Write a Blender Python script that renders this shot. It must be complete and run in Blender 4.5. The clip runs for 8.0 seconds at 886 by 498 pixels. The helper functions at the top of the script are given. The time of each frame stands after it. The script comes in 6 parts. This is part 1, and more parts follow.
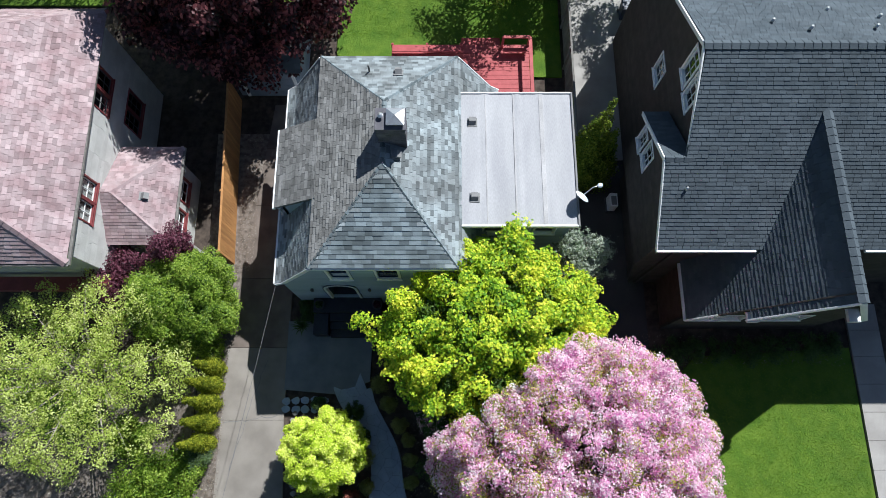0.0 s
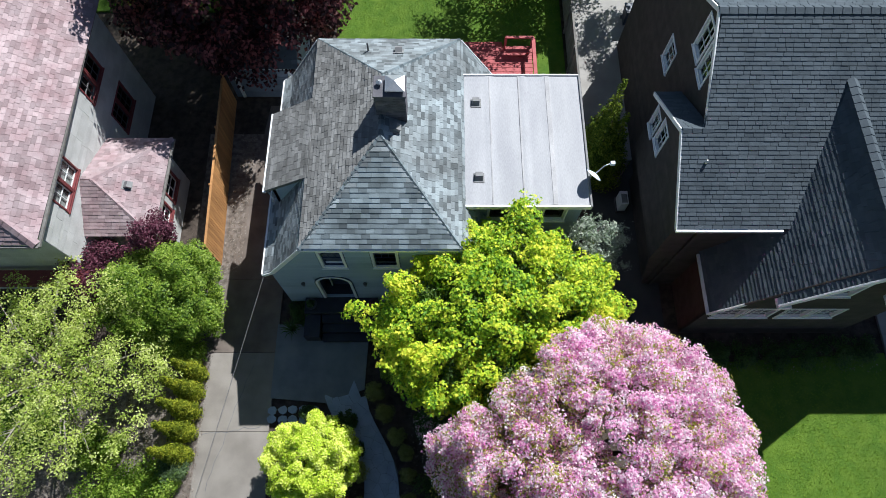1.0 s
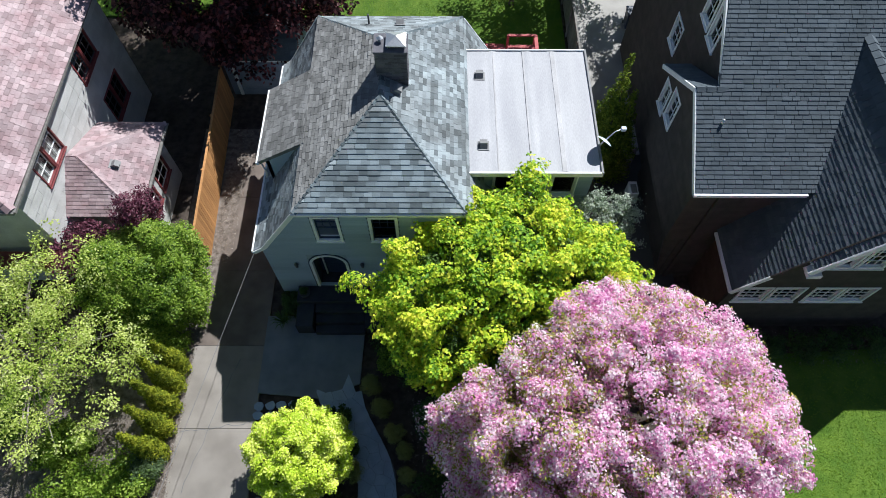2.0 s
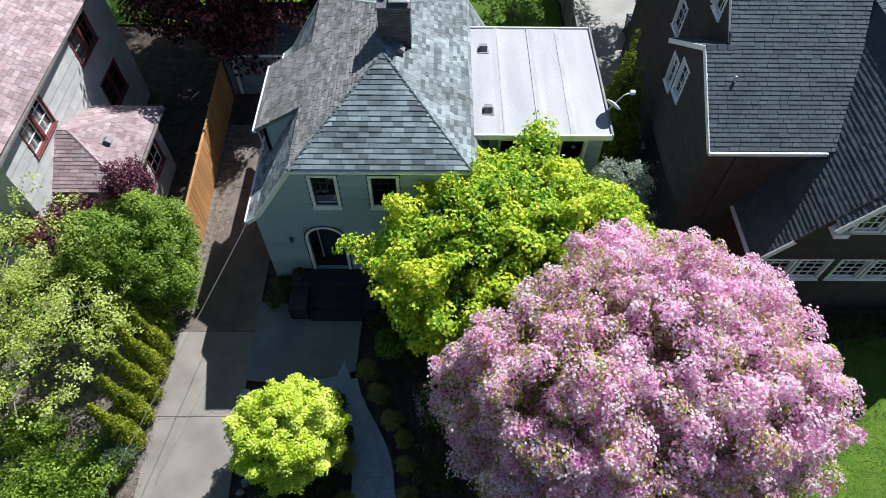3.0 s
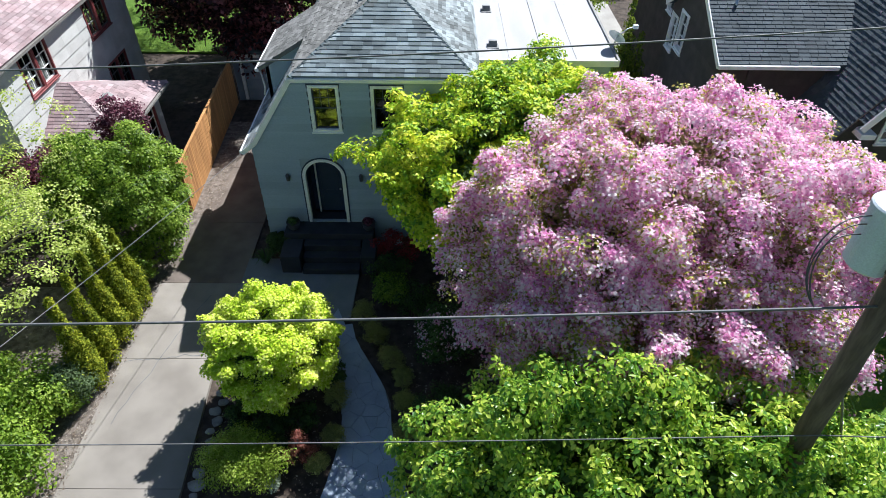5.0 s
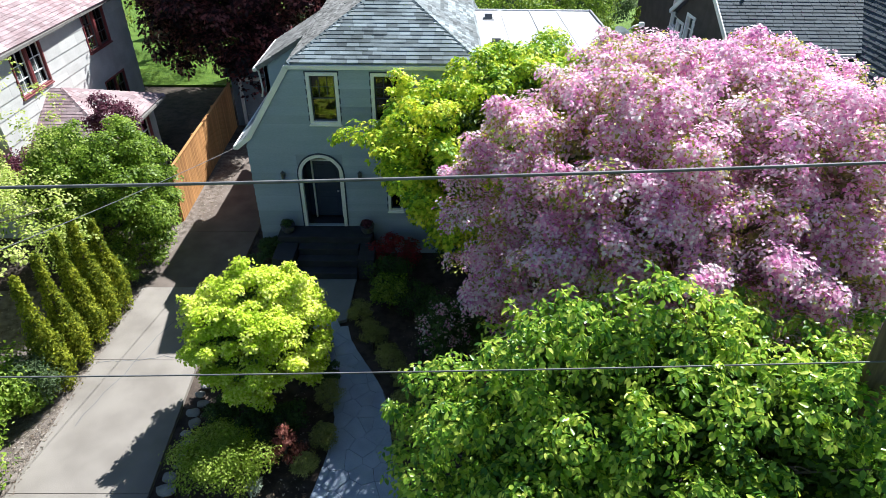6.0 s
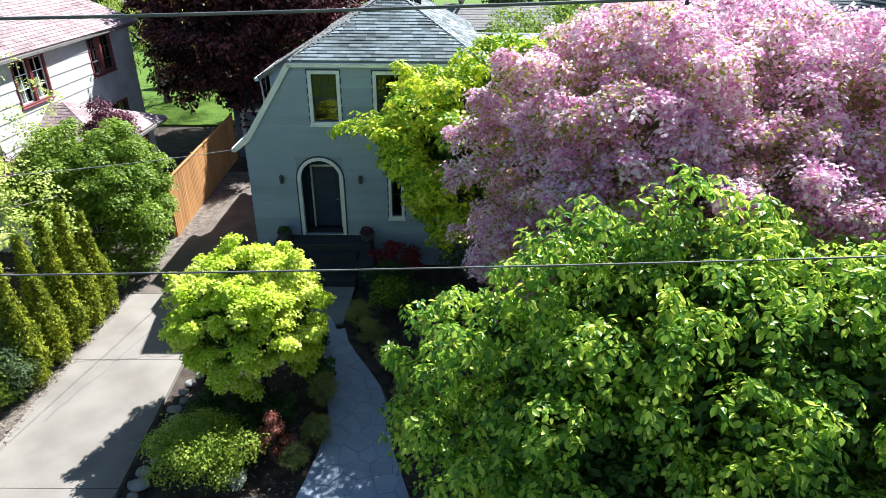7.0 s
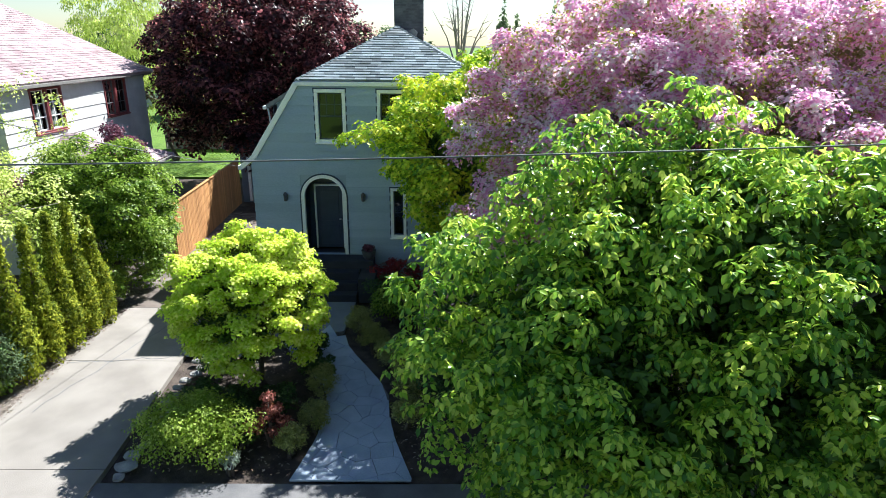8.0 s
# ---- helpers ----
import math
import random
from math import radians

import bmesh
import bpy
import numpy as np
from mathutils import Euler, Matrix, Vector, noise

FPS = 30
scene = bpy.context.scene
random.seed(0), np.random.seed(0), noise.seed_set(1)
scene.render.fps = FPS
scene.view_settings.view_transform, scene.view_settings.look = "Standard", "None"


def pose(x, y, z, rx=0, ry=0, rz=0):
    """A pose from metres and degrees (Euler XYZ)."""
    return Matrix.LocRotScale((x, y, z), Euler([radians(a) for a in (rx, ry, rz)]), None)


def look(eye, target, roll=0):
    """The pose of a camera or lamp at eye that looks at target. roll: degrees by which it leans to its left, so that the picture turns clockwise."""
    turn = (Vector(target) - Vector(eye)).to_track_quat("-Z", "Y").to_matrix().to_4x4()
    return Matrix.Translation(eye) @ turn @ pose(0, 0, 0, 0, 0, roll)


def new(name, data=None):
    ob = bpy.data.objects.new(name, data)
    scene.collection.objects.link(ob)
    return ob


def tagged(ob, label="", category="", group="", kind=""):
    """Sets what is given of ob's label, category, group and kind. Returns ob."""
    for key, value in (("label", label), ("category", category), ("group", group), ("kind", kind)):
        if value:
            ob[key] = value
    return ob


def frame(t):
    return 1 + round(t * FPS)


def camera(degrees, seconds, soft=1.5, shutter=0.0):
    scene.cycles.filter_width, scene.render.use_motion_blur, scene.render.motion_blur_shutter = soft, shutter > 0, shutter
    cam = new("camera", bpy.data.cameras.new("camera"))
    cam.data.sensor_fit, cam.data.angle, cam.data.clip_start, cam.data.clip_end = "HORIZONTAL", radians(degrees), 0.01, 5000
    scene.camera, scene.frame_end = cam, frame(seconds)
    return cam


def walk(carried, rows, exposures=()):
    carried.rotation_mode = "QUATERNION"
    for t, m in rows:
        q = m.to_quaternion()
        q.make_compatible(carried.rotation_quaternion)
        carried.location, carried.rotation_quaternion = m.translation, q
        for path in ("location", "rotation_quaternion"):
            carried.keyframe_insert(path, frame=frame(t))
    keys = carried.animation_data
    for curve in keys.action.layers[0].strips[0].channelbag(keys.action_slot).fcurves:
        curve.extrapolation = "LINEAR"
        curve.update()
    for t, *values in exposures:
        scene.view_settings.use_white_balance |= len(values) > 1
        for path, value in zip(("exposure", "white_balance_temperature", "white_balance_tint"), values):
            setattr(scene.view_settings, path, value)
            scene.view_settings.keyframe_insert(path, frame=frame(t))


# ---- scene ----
cam = camera(71.3, 8.0, soft=0.6)
METRES, EYE, TILT, LEAN, TURN = 25.0, 28.0, -74.0, 0.0, 0.0
ROWS = [
    (0.0, 0.0, 0.0, 0.0, 0.0, 0.0, -0.0),
    (0.5, -0.0029, 0.0377, -0.0573, -0.08, 2.95, -0.04),
    (1.0, -0.0054, 0.0752, -0.1149, -0.17, 6.06, -0.04),
    (2.5, -0.0127, 0.1907, -0.2982, -0.34, 15.71, -0.08),
    (3.0, -0.0159, 0.2322, -0.3568, -0.46, 19.13, -0.11),
    (3.5, -0.0182, 0.2745, -0.4164, -0.53, 22.65, -0.13),
    (4.0, -0.0206, 0.3162, -0.4783, -0.61, 26.15, -0.13),
    (4.5, -0.0218, 0.3578, -0.5362, -0.66, 29.53, -0.1),
    (5.0, -0.0219, 0.4016, -0.5822, -0.63, 32.85, -0.07),
    (6.5, -0.0263, 0.5416, -0.648, -0.54, 43.45, 0.06),
    (7.0, -0.0276, 0.58, -0.6739, -0.56, 47.16, 0.1),
    (7.5, -0.0287, 0.6141, -0.7029, -0.56, 51.3, 0.15),
    (8.0, -0.0299, 0.6489, -0.731, -0.55, 55.48, 0.19),
]
EXPOSE = [(0.0, 0.43, 6080, 7), (2.5, 0.54, 6100, 8), (4.5, 0.8, 6100, 8), (6.5, 1.26, 6200, 8), (8.0, 1.5, 6100, 7)]
walk(cam, [(t, pose(0, 0, EYE, TILT, LEAN, TURN) @ pose(METRES * x, METRES * y, METRES * z, 90 + pitch, roll, yaw)) for t, x, y, z, yaw, pitch, roll in ROWS], EXPOSE)

# ---- world, sun ----
SUN_TO = Vector((0.371, 0.577, 0.727)).normalized()
world = bpy.data.worlds.new("sky")
scene.world = world
world.use_nodes = True
wn = world.node_tree.nodes
sky = wn.new("ShaderNodeTexSky")
sky.sky_type = 'NISHITA'
sky.sun_disc = False
sky.sun_elevation = math.asin(SUN_TO.z)
sky.sun_rotation = math.atan2(SUN_TO.x, SUN_TO.y)
sky.dust_density = 0.35
sky.ozone_density = 1.6
wn["Background"].inputs[1].default_value = 0.05
world.node_tree.links.new(sky.outputs[0], wn["Background"].inputs[0])
sun_data = bpy.data.lights.new("sun", 'SUN')
sun_data.energy = 5.0
sun_data.angle = radians(0.53)
sun_data.color = (1.0, 0.975, 0.94)
sun = new("sun", sun_data)
sun.matrix_basis = look(SUN_TO * 60, (0, 0, 0))


# ---- materials ----
def node_mat(name):
    m = bpy.data.materials.new(name)
    m.use_nodes = True
    return m, m.node_tree.nodes, m.node_tree.links, m.node_tree.nodes["Principled BSDF"]


def mix_rgb(nt, a, b, fac, mode='MIX'):
    n = nt.new("ShaderNodeMix")
    n.data_type = 'RGBA'
    n.blend_type = mode
    return n


def mat(name, c1, c2, scale=3.0, rough=0.85, bump=0.3, fine=40.0, vary=0.0, by='island', metal=0.0, spec=0.4, stain=0.35, stretch=(1, 1, 1), bump_dist=0.01):
    """Two-scale noise colour, a per-piece tone and fine relief."""
    m, nt, ln, p = node_mat(name)
    tc = nt.new("ShaderNodeTexCoord")
    mp = nt.new("ShaderNodeMapping")
    mp.inputs["Scale"].default_value = stretch
    geo = nt.new("ShaderNodeNewGeometry")
    ln.new(geo.outputs["Position"], mp.inputs[0])
    n1 = nt.new("ShaderNodeTexNoise")
    n1.inputs["Scale"].default_value = scale
    n1.inputs["Detail"].default_value = 6
    n2 = nt.new("ShaderNodeTexNoise")
    n2.inputs["Scale"].default_value = fine
    n2.inputs["Detail"].default_value = 4
    n3 = nt.new("ShaderNodeTexNoise")
    n3.inputs["Scale"].default_value = scale * 0.17
    n3.inputs["Detail"].default_value = 3
    for n in (n1, n2, n3):
        ln.new(mp.outputs[0], n.inputs["Vector"])
    r1 = nt.new("ShaderNodeMapRange")
    r1.inputs[1].default_value, r1.inputs[2].default_value = 0.35, 0.65
    ln.new(n1.outputs[0], r1.inputs[0])
    a = mix_rgb(nt, c1, c2, 0.5)
    a.inputs["A"].default_value = (*c1, 1)
    a.inputs["B"].default_value = (*c2, 1)
    ln.new(r1.outputs[0], a.inputs["Factor"])
    # grain and stains as one brightness factor
    f = nt.new("ShaderNodeMath")
    f.operation = 'MULTIPLY_ADD'
    f.inputs[1].default_value = 0.5
    f.inputs[2].default_value = 0.75
    ln.new(n2.outputs[0], f.inputs[0])
    g = nt.new("ShaderNodeMath")
    g.operation = 'MULTIPLY_ADD'
    g.inputs[1].default_value = stain * 2
    g.inputs[2].default_value = 1 - stain
    ln.new(n3.outputs[0], g.inputs[0])
    h = nt.new("ShaderNodeMath")
    h.operation = 'MULTIPLY'
    ln.new(f.outputs[0], h.inputs[0])
    ln.new(g.outputs[0], h.inputs[1])
    last = h
    if vary:
        v = nt.new("ShaderNodeMath")
        v.operation = 'MULTIPLY_ADD'
        v.inputs[1].default_value = vary * 2
        v.inputs[2].default_value = 1 - vary
        if by == 'island':
            ln.new(geo.outputs["Random Per Island"], v.inputs[0])
        else:
            oi = nt.new("ShaderNodeObjectInfo")
            ln.new(oi.outputs["Random"], v.inputs[0])
        k = nt.new("ShaderNodeMath")
        k.operation = 'MULTIPLY'
        ln.new(last.outputs[0], k.inputs[0])
        ln.new(v.outputs[0], k.inputs[1])
        last = k
    b = mix_rgb(nt, c1, c2, 1, 'MULTIPLY')
    b.inputs["Factor"].default_value = 1
    ln.new(a.outputs["Result"], b.inputs["A"])
    ln.new(last.outputs[0], b.inputs["B"])
    ln.new(b.outputs["Result"], p.inputs["Base Color"])
    p.inputs["Roughness"].default_value = rough
    p.inputs["Metallic"].default_value = metal
    p.inputs["Specular IOR Level"].default_value = spec
    if bump:
        bp = nt.new("ShaderNodeBump")
        bp.inputs["Strength"].default_value = bump
        bp.inputs["Distance"].default_value = bump_dist
        ln.new(n2.outputs[0], bp.inputs["Height"])
        ln.new(bp.outputs[0], p.inputs["Normal"])
    return m


def leaf_mat(name, cols, trans=0.35, rough=0.5, spec=0.3, patch=1.2):
    """Leaves: each its own tone from a ramp, drifting in patches, letting light through."""
    m, nt, ln, p = node_mat(name)
    geo = nt.new("ShaderNodeNewGeometry")
    no = nt.new("ShaderNodeTexNoise")
    no.inputs["Scale"].default_value = patch
    no.inputs["Detail"].default_value = 2
    ln.new(geo.outputs["Position"], no.inputs["Vector"])
    md = nt.new("ShaderNodeMath")
    md.operation = 'MULTIPLY_ADD'
    md.inputs[1].default_value = 1.6
    md.inputs[2].default_value = -0.8
    ln.new(no.outputs[0], md.inputs[0])
    ad = nt.new("ShaderNodeMath")
    ad.operation = 'ADD'
    ad.use_clamp = True
    ln.new(geo.outputs["Random Per Island"], ad.inputs[0])
    ln.new(md.outputs[0], ad.inputs[1])
    ramp = nt.new("ShaderNodeValToRGB")
    el = ramp.color_ramp.elements
    while len(el) < len(cols):
        el.new(0.5)
    for i, c in enumerate(cols):
        el[i].position = i / (len(cols) - 1)
        el[i].color = (*c, 1)
    ln.new(ad.outputs[0], ramp.inputs[0])
    ln.new(ramp.outputs[0], p.inputs["Base Color"])
    p.inputs["Roughness"].default_value = rough
    p.inputs["Specular IOR Level"].default_value = spec
    tr = nt.new("ShaderNodeBsdfTranslucent")
    ln.new(ramp.outputs[0], tr.inputs[0])
    mx = nt.new("ShaderNodeMixShader")
    mx.inputs[0].default_value = trans
    ln.new(p.outputs[0], mx.inputs[1])
    ln.new(tr.outputs[0], mx.inputs[2])
    ln.new(mx.outputs[0], nt["Material Output"].inputs[0])
    return m


def glass_mat(name):
    m, nt, ln, p = node_mat(name)
    t = nt.new("ShaderNodeBsdfTransparent")
    t.inputs[0].default_value = (0.42, 0.46, 0.47, 1)
    g = nt.new("ShaderNodeBsdfGlossy")
    g.inputs["Roughness"].default_value = 0.02
    fr = nt.new("ShaderNodeFresnel")
    fr.inputs[0].default_value = 1.7
    mx = nt.new("ShaderNodeMixShader")
    ln.new(fr.outputs[0], mx.inputs[0])
    ln.new(t.outputs[0], mx.inputs[1])
    ln.new(g.outputs[0], mx.inputs[2])
    ln.new(mx.outputs[0], nt["Material Output"].inputs[0])
    return m


